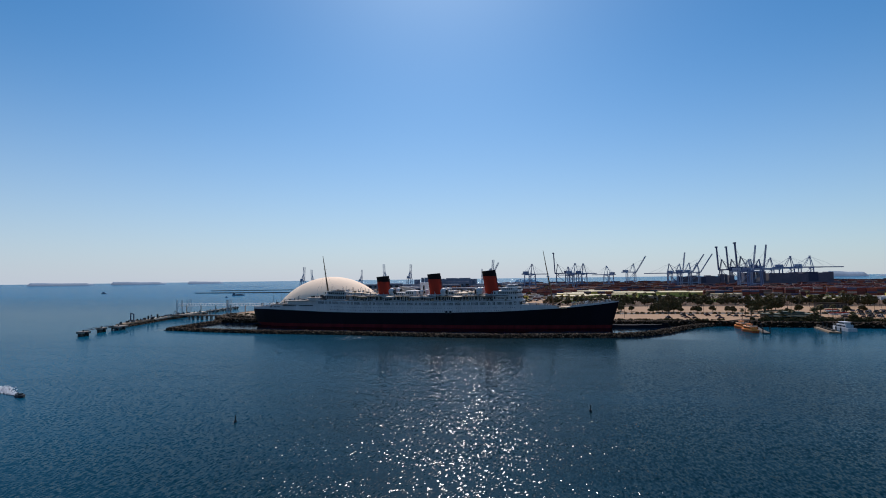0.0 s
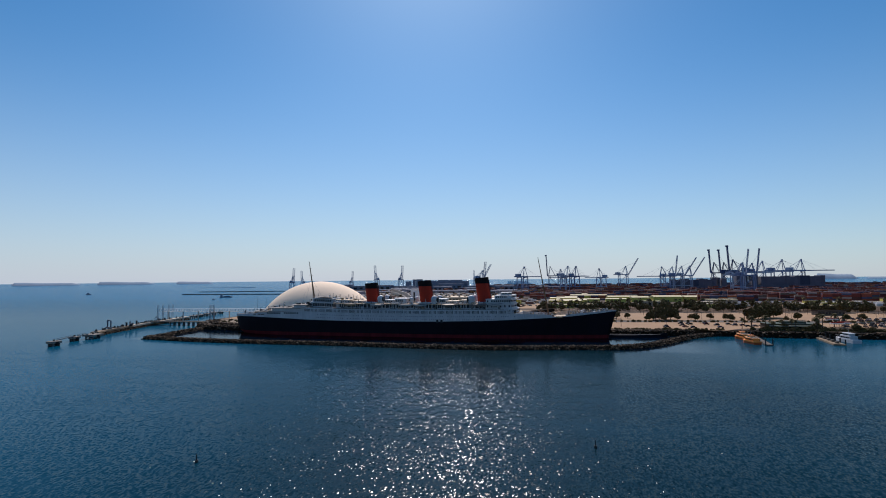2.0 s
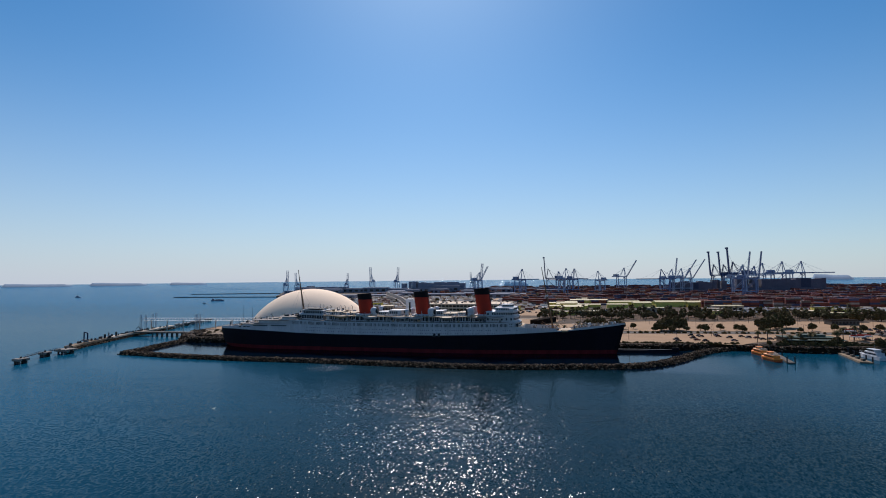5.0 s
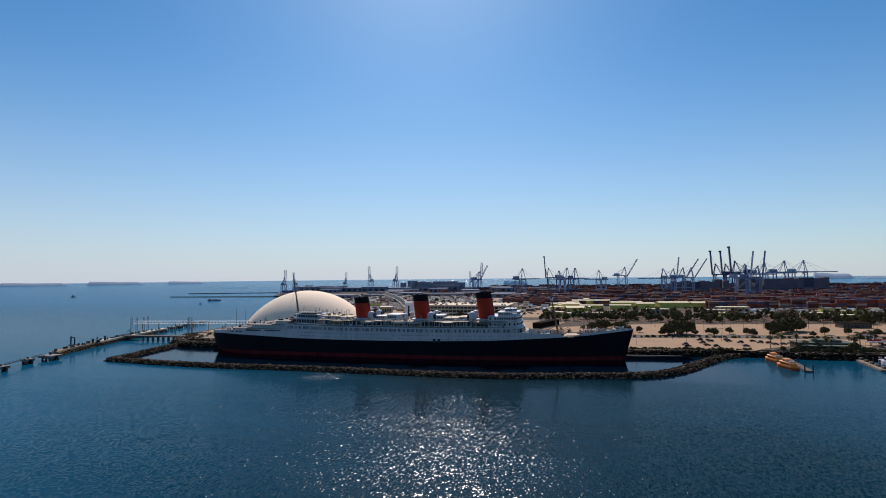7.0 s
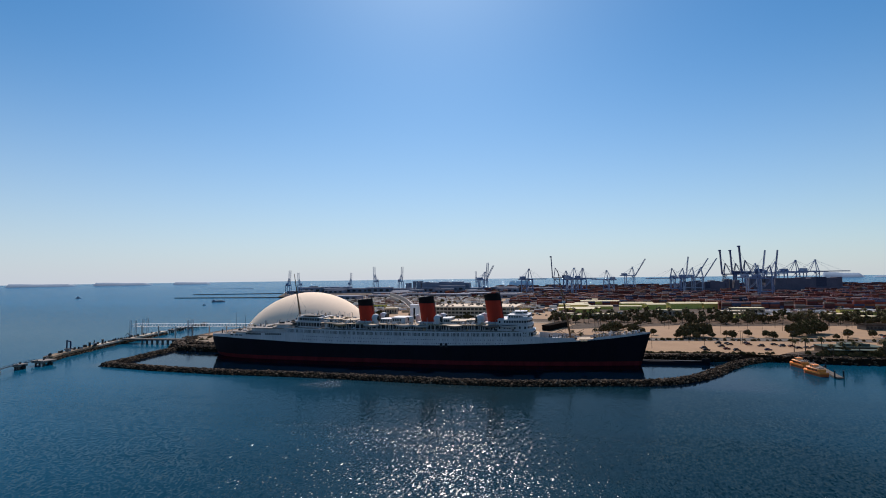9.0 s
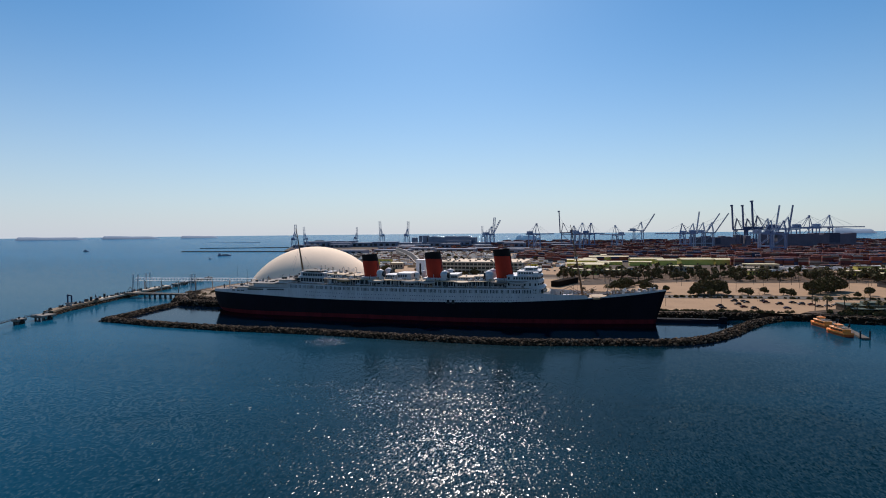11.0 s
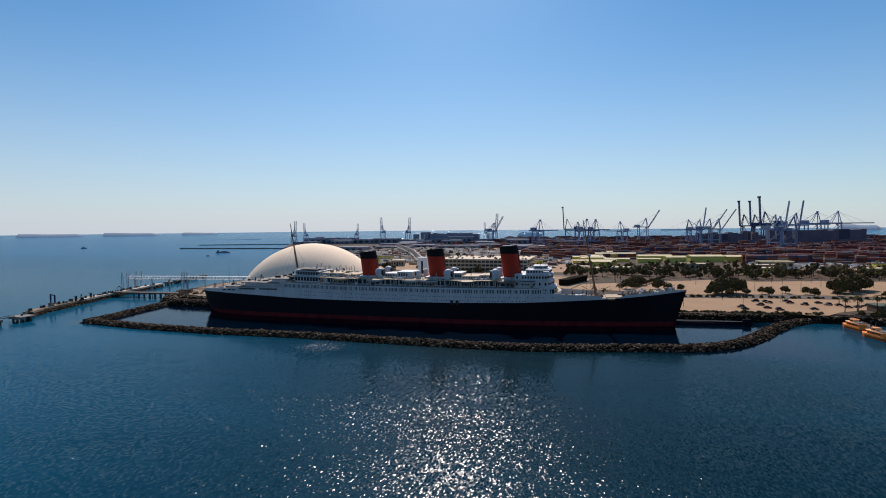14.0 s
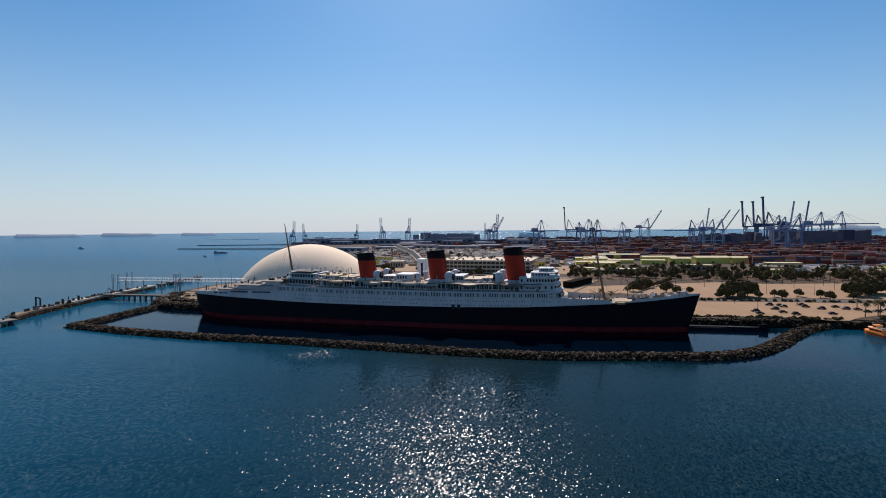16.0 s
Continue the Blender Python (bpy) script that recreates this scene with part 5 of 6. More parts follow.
def car(name, L, W, H, label):
    c = thing(name, (0, 0, -500), 0, label, "car", "cars in the lots")
    bm = bmesh.new()
    prof = [(-L / 2, 0.35), (-L / 2 + 0.05, 0.85), (-L * 0.42, 0.95), (L * 0.26, 0.92), (L / 2 - 0.1, 0.72), (L / 2, 0.38)]
    for y in (-W / 2, W / 2):
        bm.faces.new([bm.verts.new((x, y, z)) for x, z in prof])
    a, b = list(bm.faces)
    va, vb = list(a.verts), list(b.verts)
    for i in range(6):
        bm.faces.new((va[i], va[(i + 1) % 6], vb[(i + 1) % 6], vb[i]))
    bmesh.ops.recalc_face_normals(bm, faces=bm.faces[:])
    box(bm, -L * 0.30, L * 0.10, -W / 2 + 0.2, W / 2 - 0.2, H - 0.03, H + 0.04)
    body = part("body", bm, CAR_PAINT, c)
    bm = bmesh.new()
    lo = [(-L * 0.40, 0.93), (L * 0.24, 0.91), (L * 0.10, H), (-L * 0.30, H)]
    rows = [[bm.verts.new((x, s * (W / 2 - (0.06 if z < 1 else 0.2)), z)) for x, z in lo] for s in (-1, 1)]
    bm.faces.new(rows[0])
    bm.faces.new(rows[1][::-1])
    for i in range(4):
        bm.faces.new((rows[0][i], rows[0][(i + 1) % 4], rows[1][(i + 1) % 4], rows[1][i]))
    bmesh.ops.recalc_face_normals(bm, faces=bm.faces[:])
    part("glasshouse", bm, CAR_GLASS, c, "dark car windows")
    for x in (-L * 0.31, L * 0.31):
        for s in (-1, 1):
            w = part("wheel", tubed((x, s * (W / 2 - 0.2), 0.33), (x, s * (W / 2 + 0.02), 0.33), 0.33, None, 12), RUBBER, c)
    return c


CARS = [car("car", 4.6, 1.82, 1.45, "parked saloon car in the sandy lot"), car("car", 4.7, 1.9, 1.75, "parked tall estate car in the sandy lot")]
random.seed(41)
SPOTS = [(193.6, 51.5), (193.6, 43), (210, 80), (207.6, 62.5), (216, 79), (216, 74), (207.8, 50), (212.4, 44), (229, 76), (230, 84), (234.8, 69), (232.8, 49.6), (248.6, 71.3), (254, 69.6), (255.4, 61.5), (261.5, 64.2), (268, 70), (275, 74), (246, 78)]
for x, y in SPOTS:
    plant(random.choice(CARS), x, y, 4.07, 1.0, random.choice((0.1, 0.15, 3.2, 3.3)))
for r, (y0, n) in enumerate(((54, 22), (61, 22), (78, 24), (85, 22), (104, 20), (112, 20), (130, 14), (138, 12))):
    for i in range(n):
        if random.random() < 0.78:
            plant(random.choice(CARS), *inland(318 + i * 6.2 + y0 * 0.25, y0 + random.uniform(-0.4, 0.4)), 4.08, 1.0, random.choice((1.57, -1.57)) + random.uniform(-0.05, 0.05))
for i in range(60):
    plant(random.choice(CARS), *inland(random.uniform(-180, 150), random.uniform(310, 560)), 4.07, 1.0, random.uniform(0, 6.28))


def lorry():
    t = thing("truck_trailer", (0, 0, -500), 0, "white box trailer parked in the yard", "trailer", "trailers in the yard")
    part("box", soft_box(-6.5, 6.5, -1.25, 1.25, 1.2, 4.0, 0.06), WHITE, t)
    part("frame", boxed(-6.3, 6.3, -0.6, 0.6, 0.8, 1.2), DARK_METAL, t)
    for x in (-5, -3.7, 5):
        for s in (-1, 1):
            part("wheel", tubed((x, s * 0.85, 0.5), (x, s * 1.2, 0.5), 0.5, None, 12), RUBBER, t)
    return t


TRAILER = lorry()
for i in range(80):
    y = random.uniform(420, 900)
    plant(TRAILER, *inland(random.uniform(-240, 130) - (y - 420) * 0.3, y), 4.07, random.uniform(0.7, 1.0), random.choice((0.0, 0.2, 1.5, 1.7)))
for i in range(46):
    plant(TRAILER, *inland(random.uniform(335, 600), random.uniform(372, 455)), 4.13, random.uniform(0.7, 1.0), random.uniform(-0.15, 0.15))


# rows of vehicles and stores far behind the ship
V, F = [], []
for i in range(2000):
    y = random.uniform(400, 1150)
    x = random.uniform(-210, 140) - (y - 400) * 0.42 + (60 if random.random() < 0.2 else 0)
    x, y = inland(x, round(y / 30) * 30 + random.uniform(-1, 1))
    L, W, H = random.choice(((4.5, 1.9, 1.5), (4.8, 2.0, 1.8), (7, 2.4, 2.9), (12, 2.5, 3.6)))
    n0 = len(V)
    V += [(px, py, pz) for px in (x, x + L) for py in (y, y + W) for pz in (4.05, 4.05 + H)]
    F += [tuple(n0 + q for q in f) for f in ((0, 1, 3, 2), (4, 6, 7, 5), (0, 4, 5, 1), (2, 3, 7, 6), (0, 2, 6, 4), (1, 5, 7, 3))]
for i in range(420):
    x, y = inland(random.uniform(340, 740), 366 + round(random.uniform(0, 86) / 14) * 14 + random.uniform(-1, 1))
    L, W, H = random.choice(((4.5, 1.9, 1.5), (4.8, 2.0, 1.8), (7, 2.4, 2.9), (12, 2.5, 3.6)))
    n0 = len(V)
    V += [(px, py, pz) for px in (x, x + L) for py in (y, y + W) for pz in (4.05, 4.13 + H)]
    F += [tuple(n0 + q for q in f) for f in ((0, 1, 3, 2), (4, 6, 7, 5), (0, 4, 5, 1), (2, 3, 7, 6), (0, 2, 6, 4), (1, 5, 7, 3))]
tagged(raw("far_vehicles", V, F, CLUTTER), "rows of mixed white and dark vehicles far off", "vehicles", kind="stuff")


def lamp_post():
    t = thing("lamp_post", (0, 0, -500), 0, "tall slim grey lot lamp post", "lamp post", "lamp posts in the lots")
    part("pole", tubed((0, 0, 0), (0, 0, 9.5), 0.14, 0.09, 8), DARK_METAL, t)
    part("arm", tubed((-1.2, 0, 9.4), (1.2, 0, 9.4), 0.06, None, 6), DARK_METAL, t)
    for s in (-1, 1):
        part("lamp_head", soft_box(s * 1.3 - 0.4, s * 1.3 + 0.4, -0.2, 0.2, 9.25, 9.45, 0.04), DARK_METAL, t)
    return t


LAMP = lamp_post()
for x in range(130, 420, 32):
    for y in (46, 82, 140, 180, 208):
        plant(LAMP, x + random.uniform(-3, 3), y + random.uniform(-2, 2) + (32 if y == 46 and x > 225 else 0), 4.05, 1.0, 0.1)

# ---- wharf, causeway and mooring dolphins ----
CAUSEWAY = [(-252, -53), (-259, -40), (-265, -22), (-274, 3), (-282, 27), (-288, 54), (-296, 82), (-302, 108)]


def ribbon(name, path, half, z0, z1, mat, label, category, kind="structure", parent=None):
    left, right = [], []
    for i, (x, y) in enumerate(path):
        a, b = Vector(path[max(0, i - 1)]), Vector(path[min(len(path) - 1, i + 1)])
        w = (b - a).normalized()
        left.append((x - w.y * half, y + w.x * half))
        right.append((x + w.y * half, y - w.x * half))
    ob = part(name, prismed(left + right[::-1], z0, z1), mat, parent)
    return tagged(ob, label, category, kind=kind)


causeway = mound("causeway", CAUSEWAY, 4.4, 2.2, "dark rock causeway out into the bay")
ribbon("causeway_deck", CAUSEWAY[:4], 3.0, 2.0, 3.3, PIER_DECK, "dirty tan causeway deck", "pier")
ribbon("causeway_deck", CAUSEWAY[3:], 3.2, 2.0, 3.4, CREAM_DECK, "pale cream concrete causeway deck", "pier")
ribbon("trestle_deck", [(-222, 44), (-283, 40)], 3.2, 3.2, 4.2, DARK_CONCRETE, "concrete trestle deck on piles", "pier")
trestle = thing("trestle", (0, 0, 0), 0, "row of concrete piles under the trestle", "pier")
for i in range(8):
    for o in (-2.4, 2.4):
        part("pile", tubed((-226 - i * 5.2, 43.7 - i * 0.34 + o, -3), (-226 - i * 5.2, 43.7 - i * 0.34 + o, 3.2), 0.55, None, 10), DARK_CONCRETE, trestle)


def dolphin(x, y, w, d, label="concrete mooring dolphin on dark piles"):
    t = thing("mooring_dolphin", (x, y, 0), random.uniform(-6, 6), label, "mooring dolphin", "mooring dolphins")
    part("platform", soft_box(-w / 2, w / 2, -d / 2, d / 2, 1.8, 3.4, 0.15), GREY_DECK, t)
    for px in (-0.32, 0, 0.32):
        for py in (-0.3, 0.3):
            part("pile", tubed((px * w, py * d, -3), (px * w, py * d, 1.9), 0.6, None, 10), DARK_CONCRETE, t)
    part("bollard", tubed((0, 0, 3.4), (0, 0, 4.5), 0.5, 0.7, 12), DARK_METAL, t)
    for s in (-1, 1):
        part("fender", soft_box(s * w / 2 - 0.3, s * w / 2 + 0.3, -1, 1, 0.6, 3.0, 0.15), RUBBER, t)
    return t


random.seed(51)
dolphin(-239, -66, 11, 9)
dolphin(-238, -82, 5, 6)
dolphin(-225, -108, 6, 7)
for x, y in ((-307, 124), (-311, 140), (-316, 158), (-321, 176), (-326, 196)):
    dolphin(x, y, 7, 6)
for a, b in (((-226, -105, 3.6), (-237, -84.5, 3.6)), ((-238.3, -79, 3.6), (-239, -70.5, 3.6)), ((-242, -62, 3.6), (-251, -54, 3.5))):
    w = thing("walkway", (0, 0, 0), 0, "narrow steel walkway between mooring dolphins", "walkway", "walkways between dolphins")
    part("tread", beamed(a, b, 1.3, 0.35), DARK_METAL, w)
    for s in (-0.6, 0.6):
        bm = beamed(Vector(a) + Vector((s, 0, 1.0)), Vector(b) + Vector((s, 0, 1.0)), 0.08)
        for k in range(6):
            p = Vector(a).lerp(Vector(b), k / 5) + Vector((s, 0, 0))
            beam(bm, p, p + Vector((0, 0, 1)), 0.08)
        part("handrail", bm, DARK_METAL, w)
# hooks, capstans and sheds on the causeway
t = thing("mooring_portal", (-271.5, -21.5, 3.3), 40, "tall dark blue steel mooring portal on the causeway", "mooring portal")
for x, h in ((-1.2, 7.2), (1.2, 6.0)):
    part("column", soft_box(x - 0.45, x + 0.45, -0.5, 0.5, 0, h, 0.08), DARK_BLUE, t)
part("head", beamed((-1.2, 0, 6.8), (1.4, 0, 5.9), 0.9, 0.8), DARK_BLUE, t)
part("foot", soft_box(-2.8, 4.5, -0.9, 0.9, 0, 0.9, 0.08), BOAT_GREY, t)
for x, y, h in ((-269, -6, 3.2), (-274.7, 10.8, 3.4)):
    t = thing("mooring_post", (x, y, 3.4), 0, "dark steel mooring post on the causeway", "mooring post", "mooring posts")
    part("column", soft_box(-0.6, 0.6, -0.6, 0.6, 0, h, 0.08), DARK_METAL, t)
    part("cap", soft_box(-0.75, 0.75, -0.75, 0.75, h, h + 0.3, 0.1), DARK_METAL, t)
for i in range(22):
    p, w = random.choice(along(CAUSEWAY, 3))
    t = thing("capstan", (p.x + random.uniform(-1.5, 1.5), p.y, 3.5), random.uniform(0, 90), "small dark quay capstan on the causeway", "capstan", "capstans")
    part("base", soft_box(-0.8, 0.8, -0.6, 0.6, 0, 0.5, 0.06), DARK_CONCRETE, t)
    part("drum", tubed((0, 0, 0.5), (0, 0, 1.7), 0.6, 0.45, 12), DARK_METAL, t)

random.seed(53)
for i in range(16):
    p, w = random.choice(along(CAUSEWAY, 2))
    t = thing("crate", (p.x + random.uniform(-2, 2), p.y, 3.3), random.uniform(0, 90), "weathered grey equipment crate on the causeway", "crate", "crates")
    a, h = random.uniform(0.6, 1.6), random.uniform(0.7, 1.8)
    part("box", soft_box(-a, a, -0.7, 0.7, 0, h, 0.05), random.choice((DARK_CONCRETE, STEEL, BOAT_GREY)), t)
    part("lid", soft_box(-a - 0.05, a + 0.05, -0.75, 0.75, h, h + 0.12, 0.03), DARK_METAL, t)
for x, y, turn in ((-270, -0.5, 150), (-290.5, 54, 200)):
    t = thing("jib_crane", (x, y, 3.3), turn, "small dark jib crane on tracks on the causeway", "crane", "jib cranes")
    part("undercarriage", soft_box(-1.6, 1.6, -1.2, 1.2, 0, 0.9, 0.12), DARK_METAL, t)
    part("cab", soft_box(-1.5, 0.5, -1.0, 1.0, 0.9, 2.4, 0.15), STEEL, t)
    part("counterweight", soft_box(-2.2, -1.4, -1.0, 1.0, 0.9, 1.9, 0.12), DARK_METAL, t)
    part("jib", beamed((0.4, 0, 1.4), (2.4, 0, 4.2), 0.5), DARK_METAL, t)
    part("stick", beamed((2.3, 0, 4.2), (4.4, 0, 1.6), 0.35), DARK_METAL, t)

# gangway towers and the white boarding bridge
for x, y in ((-298.5, 62), (-291.5, 61), (-295.7, 74), (-299.5, 83), (-241.5, 70), (-243, 73.5), (-242.5, 77)):
    t = thing("gangway_tower", (x, y, 3.6), 0, "slim dark steel gangway tower", "tower", "gangway towers")
    for s in (-1, 1):
        part("column", soft_box(s * 0.8 - 0.17, s * 0.8 + 0.17, -0.17, 0.17, -1, 14.6, 0.03), STEEL, t)
    for z in (3, 6, 9, 12, 14.3):
        part("rung", boxed(-0.8, 0.8, -0.08, 0.08, z, z + 0.18), STEEL, t)
bridge = thing("boarding_bridge", (0, 0, 0), 0, "long white covered boarding bridge on posts", "bridge")
a, b = Vector((-303, 70, 11.4)), Vector((-184, 86, 11.4))
part("floor", beamed(a, b, 3.0, 0.4), BRIGHT_WHITE, bridge)
part("roof", beamed(a + Vector((0, 0, 2.6)), b + Vector((0, 0, 2.6)), 3.2, 0.25), BRIGHT_WHITE, bridge)
for k in range(41):
    p = a.lerp(b, k / 40)
    for s in (-1.4, 1.4):
        part("truss_post", beamed(p + Vector((0, s, 0)), p + Vector((0, s, 2.6)), 0.22), BRIGHT_WHITE, bridge)
for k in range(7):
    p = a.lerp(b, (k + 0.5) / 7)
    part("pier_leg", tubed((p.x, p.y, -3), (p.x, p.y, 12.2), 0.5, None, 10), CONCRETE, bridge)

# ---- shore towers, gangways and buildings ----


def storeys(name, x, y, turn, w, d, h, wall, roof, label, rows=2, cols=8, category="building", gable=0.0):
    """A building with walls, a roof slab with a parapet, a door and rows of windows on both long sides."""
    t = thing(name, (x, y, 4.0), turn, label, category)
    part("wall", boxed(-w / 2, w / 2, -d / 2, d / 2, -0.5, h), wall, t)
    if gable:
        bm = prismed([(-d / 2 - 0.5, 0), (d / 2 + 0.5, 0), (d / 2 + 0.5, 0.3), (0, gable), (-d / 2 - 0.5, 0.3)], -w / 2 - 0.4, w / 2 + 0.4)
        bm.transform(Matrix(((0, 0, 1, 0), (1, 0, 0, 0), (0, 1, 0, h), (0, 0, 0, 1))))
        part("roof", bm, roof, t, "pale low-pitched metal roof")
    else:
        part("roof", soft_box(-w / 2 - 0.4, w / 2 + 0.4, -d / 2 - 0.4, d / 2 + 0.4, h, h + 0.5, 0.08), roof, t)
    part("door", boxed(-1.2, 1.2, -d / 2 - 0.08, -d / 2 + 0.06, -0.3, 2.4), DARK_METAL, t)
    if not rows:
        return t
    ww, wh = w / cols * 0.55, h / rows * 0.42
    for r in range(rows):
        for c in range(cols):
            xx, zz = -w / 2 + (c + 0.5) * w / cols, (r + 0.45) * h / rows
            for s in (-1, 1):
                part("window", boxed(xx - ww / 2, xx + ww / 2, s * d / 2 - 0.06, s * d / 2 + 0.06, zz - wh / 2 + 0.3, zz + wh / 2 + 0.3), DARK_GLASS, t)
    return t


for x, y, z1, w in ((-10, 38, 34.5, 6.4), (-2, 40, 31.5, 5.0), (66, 38, 26.0, 5.0)):
    t = thing("elevator_tower", (x, y, 4), 0, "tall white shore elevator tower beside the liner", "tower", "elevator towers")
    part("shaft", soft_box(-w / 2, w / 2, -3, 3, -0.5, z1 - 4, 0.15), BRIGHT_WHITE, t)
    part("window_slit", boxed(-0.7, 0.7, -3.06, -2.9, 6, z1 - 6), DARK_GLASS, t, "tall dark window slit")
    part("cap", soft_box(-w / 2 - 0.3, w / 2 + 0.3, -3.3, 3.3, z1 - 4, z1 - 3.4, 0.1), BRIGHT_WHITE, t)
    part("gangway", soft_box(-1.4, 1.4, -24, -3, 15.4, 18.0, 0.1), BRIGHT_WHITE, t, "white covered gangway to the ship")

garage = thing("parking_structure", (-13, 322, 4), -2, "pale open parking structure of three storeys", "parking garage")
for k in range(4):
    part("slab", soft_box(-54, 54, -40, 40, k * 4.4, k * 4.4 + 0.6, 0.05), GARAGE, garage)
    if k:
        for s in (-1, 1):
            part("parapet", boxed(-54, 54, s * 40 - 0.15, s * 40 + 0.15, k * 4.4 - 0.5, k * 4.4 + 1.3), GARAGE, garage)
    if k < 3:
        for c in range(23):
            for s in (-1, 1):
                part("column", boxed(-54 + c * 4.9 - 0.4, -54 + c * 4.9 + 0.4, s * 39.7 - 0.35, s * 39.7 + 0.35, k * 4.4 + 0.6, k * 4.4 + 4.4), GARAGE, garage)
part("back_wall", boxed(-53.8, 53.8, -30, -29.6, 0, 13), DARK_CONCRETE, garage)
for k in range(40):
    x, y = random.uniform(-50, 50), random.choice((-34, -22, -8, 8, 22, 34))
    plant(random.choice(CARS), -13 + x, 322 + y, 4 + 13.85, 1.0, random.choice((1.5, -1.6)))

hall = thing("low_hall", (91, 176, 4), -22, "long low hall with dark walls and a dark flat roof", "building")
part("wall", boxed(-3.5, 3.5, -24, 24, 0, 4.8), TAR_ROOF, hall, "dark plank wall")
part("roof", soft_box(-4.1, 4.1, -24.6, 24.6, 4.8, 5.2, 0.12), TAR_ROOF, hall, "dark flat roof")
for k in range(10):
    part("post", boxed(-4.0, -3.7, -23.5 + k * 5.2, -23.2 + k * 5.2, 0, 4.8), DARK_METAL, hall)

for x, y, w, d, h, turn in ((269, 492, 44, 22, 7.5, 8), (307, 497, 27, 22, 7.0, 8), (150, 552, 66, 15, 7, 6), (162, 612, 60, 15, 7, 4), (204, 508, 48, 14, 6.5, 8), (118, 470, 26, 12, 6, 4), (226, 470, 26, 16, 7, 8)):
    storeys("warehouse", x, y, turn, w, d, h, OLIVE_WALL, YELLOW_ROOF, "long yellow warehouse with a pale cream metal roof", 0, 0, "warehouse", 2.2)
random.seed(60)
for i in range(10):
    x, y = inland(random.uniform(96, 250), 425 + i * 20)
    storeys("warehouse", x, y, random.uniform(0, 8), random.uniform(24, 44), random.uniform(8, 11), random.uniform(4, 6), OLIVE_WALL, YELLOW_ROOF, "small warehouse with a cream metal roof", 0, 0, "warehouse", 1.4)
random.seed(61)
for i in range(34):
    x, y = random.uniform(-230, 620), random.uniform(290, 560)
    if -80 < x < 62 and 285 < y < 395 or 130 < x < 360 and 410 < y < 560:
        continue
    w, h = random.uniform(14, 38), random.uniform(4, 8)
    storeys("shed", *inland(x, y), random.uniform(-10, 10), w, random.uniform(8, 16), h, random.choice((WALL_TAN, OLIVE_WALL)), random.choice((GARAGE, DARK_CONCRETE, YELLOW_ROOF)), "low port shed with a flat roof", 1, 5, "shed")
storeys("shed", 369, 200, 6, 24, 12, 4.5, DARK_CONCRETE, TAR_ROOF, "dark open shed with a flat dark roof beside the lot", 1, 8, "shed")
for i in range(9):
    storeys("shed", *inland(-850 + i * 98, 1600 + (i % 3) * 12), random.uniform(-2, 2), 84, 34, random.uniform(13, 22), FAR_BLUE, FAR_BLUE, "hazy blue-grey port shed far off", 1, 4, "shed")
for i in range(24):
    x, y = random.uniform(-420, 120), random.uniform(900, 1450)
    if i > 15:
        x, y = random.uniform(-900, 200), random.uniform(1480, 1640)
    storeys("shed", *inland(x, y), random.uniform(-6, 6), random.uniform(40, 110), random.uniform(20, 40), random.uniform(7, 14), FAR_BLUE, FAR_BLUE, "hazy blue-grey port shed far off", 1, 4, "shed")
restaurant = storeys("restaurant", 279, 49, 4, 34, 13, 3.8, BARK, GREEN_ROOF, "brown waterfront restaurant with a small teal roof and terrace", 1, 10)
part("terrace", boxed(-18, 18, -14, -6.6, -0.6, 0.2), DARK_CONCRETE, restaurant)
for k in range(8):
    part("terrace_post", boxed(-17.6 + k * 5.0, -17.3 + k * 5.0, -13.8, -13.5, 0.2, 2.9), DARK_METAL, restaurant)
part("terrace_roof", soft_box(-18, 18, -14.2, -6.6, 2.9, 3.2, 0.05), GREEN_ROOF, restaurant)
part("roof_lantern", prismed([(-7, -4), (10, -4), (8, 4), (-5, 4)], 4.3, 5.9), GREEN_ROOF, restaurant, "teal raised roof")
for x, y in ((318, 66), (325, 72), (333, 110)):
    t = thing("tent", (x, y, 4.06), random.uniform(-8, 8), "white and red market tent in the lot", "tent", "tents")
    part("canopy", prismed([(-4, -3), (4, -3), (4, 3), (-4, 3)], 2.6, 3.2), WHITE, t)
    part("ridge", tubed((-4, 0, 3.2), (4, 0, 3.2), 0.9, None, 6), random.choice((WHITE, FUNNEL_RED)), t)
    for px in (-3.8, 3.8):
        for py in (-2.8, 2.8):
            part("pole", tubed((px, py, 0), (px, py, 2.7), 0.08, None, 6), DARK_METAL, t)

# raised road ramp behind the yard
RAMP = chart((-115, 455), (-140, 520), (-175, 620), (-225, 740), (-290, 880))
ramp = thing("road_ramp", (0, 0, 0), 0, "pale concrete road ramp on columns", "ramp")
for i, ((x0, y0), (x1, y1)) in enumerate(zip(RAMP, RAMP[1:])):
    z0, z1 = 4.2 + i * 2.6, 4.2 + (i + 1) * 2.6
    part("deck", beamed((x0, y0, z0), (x1, y1, z1), 1.2, 13), CONCRETE, ramp)
    for s in (-6.2, 6.2):
        part("parapet", beamed((x0 + s, y0, z0 + 1.2), (x1 + s, y1, z1 + 1.2), 1.2, 0.35), CONCRETE, ramp)
    part("column", tubed((x1, y1, 3.5), (x1, y1, z1), 1.2, None, 12), CONCRETE, ramp)

# ---- boats ----


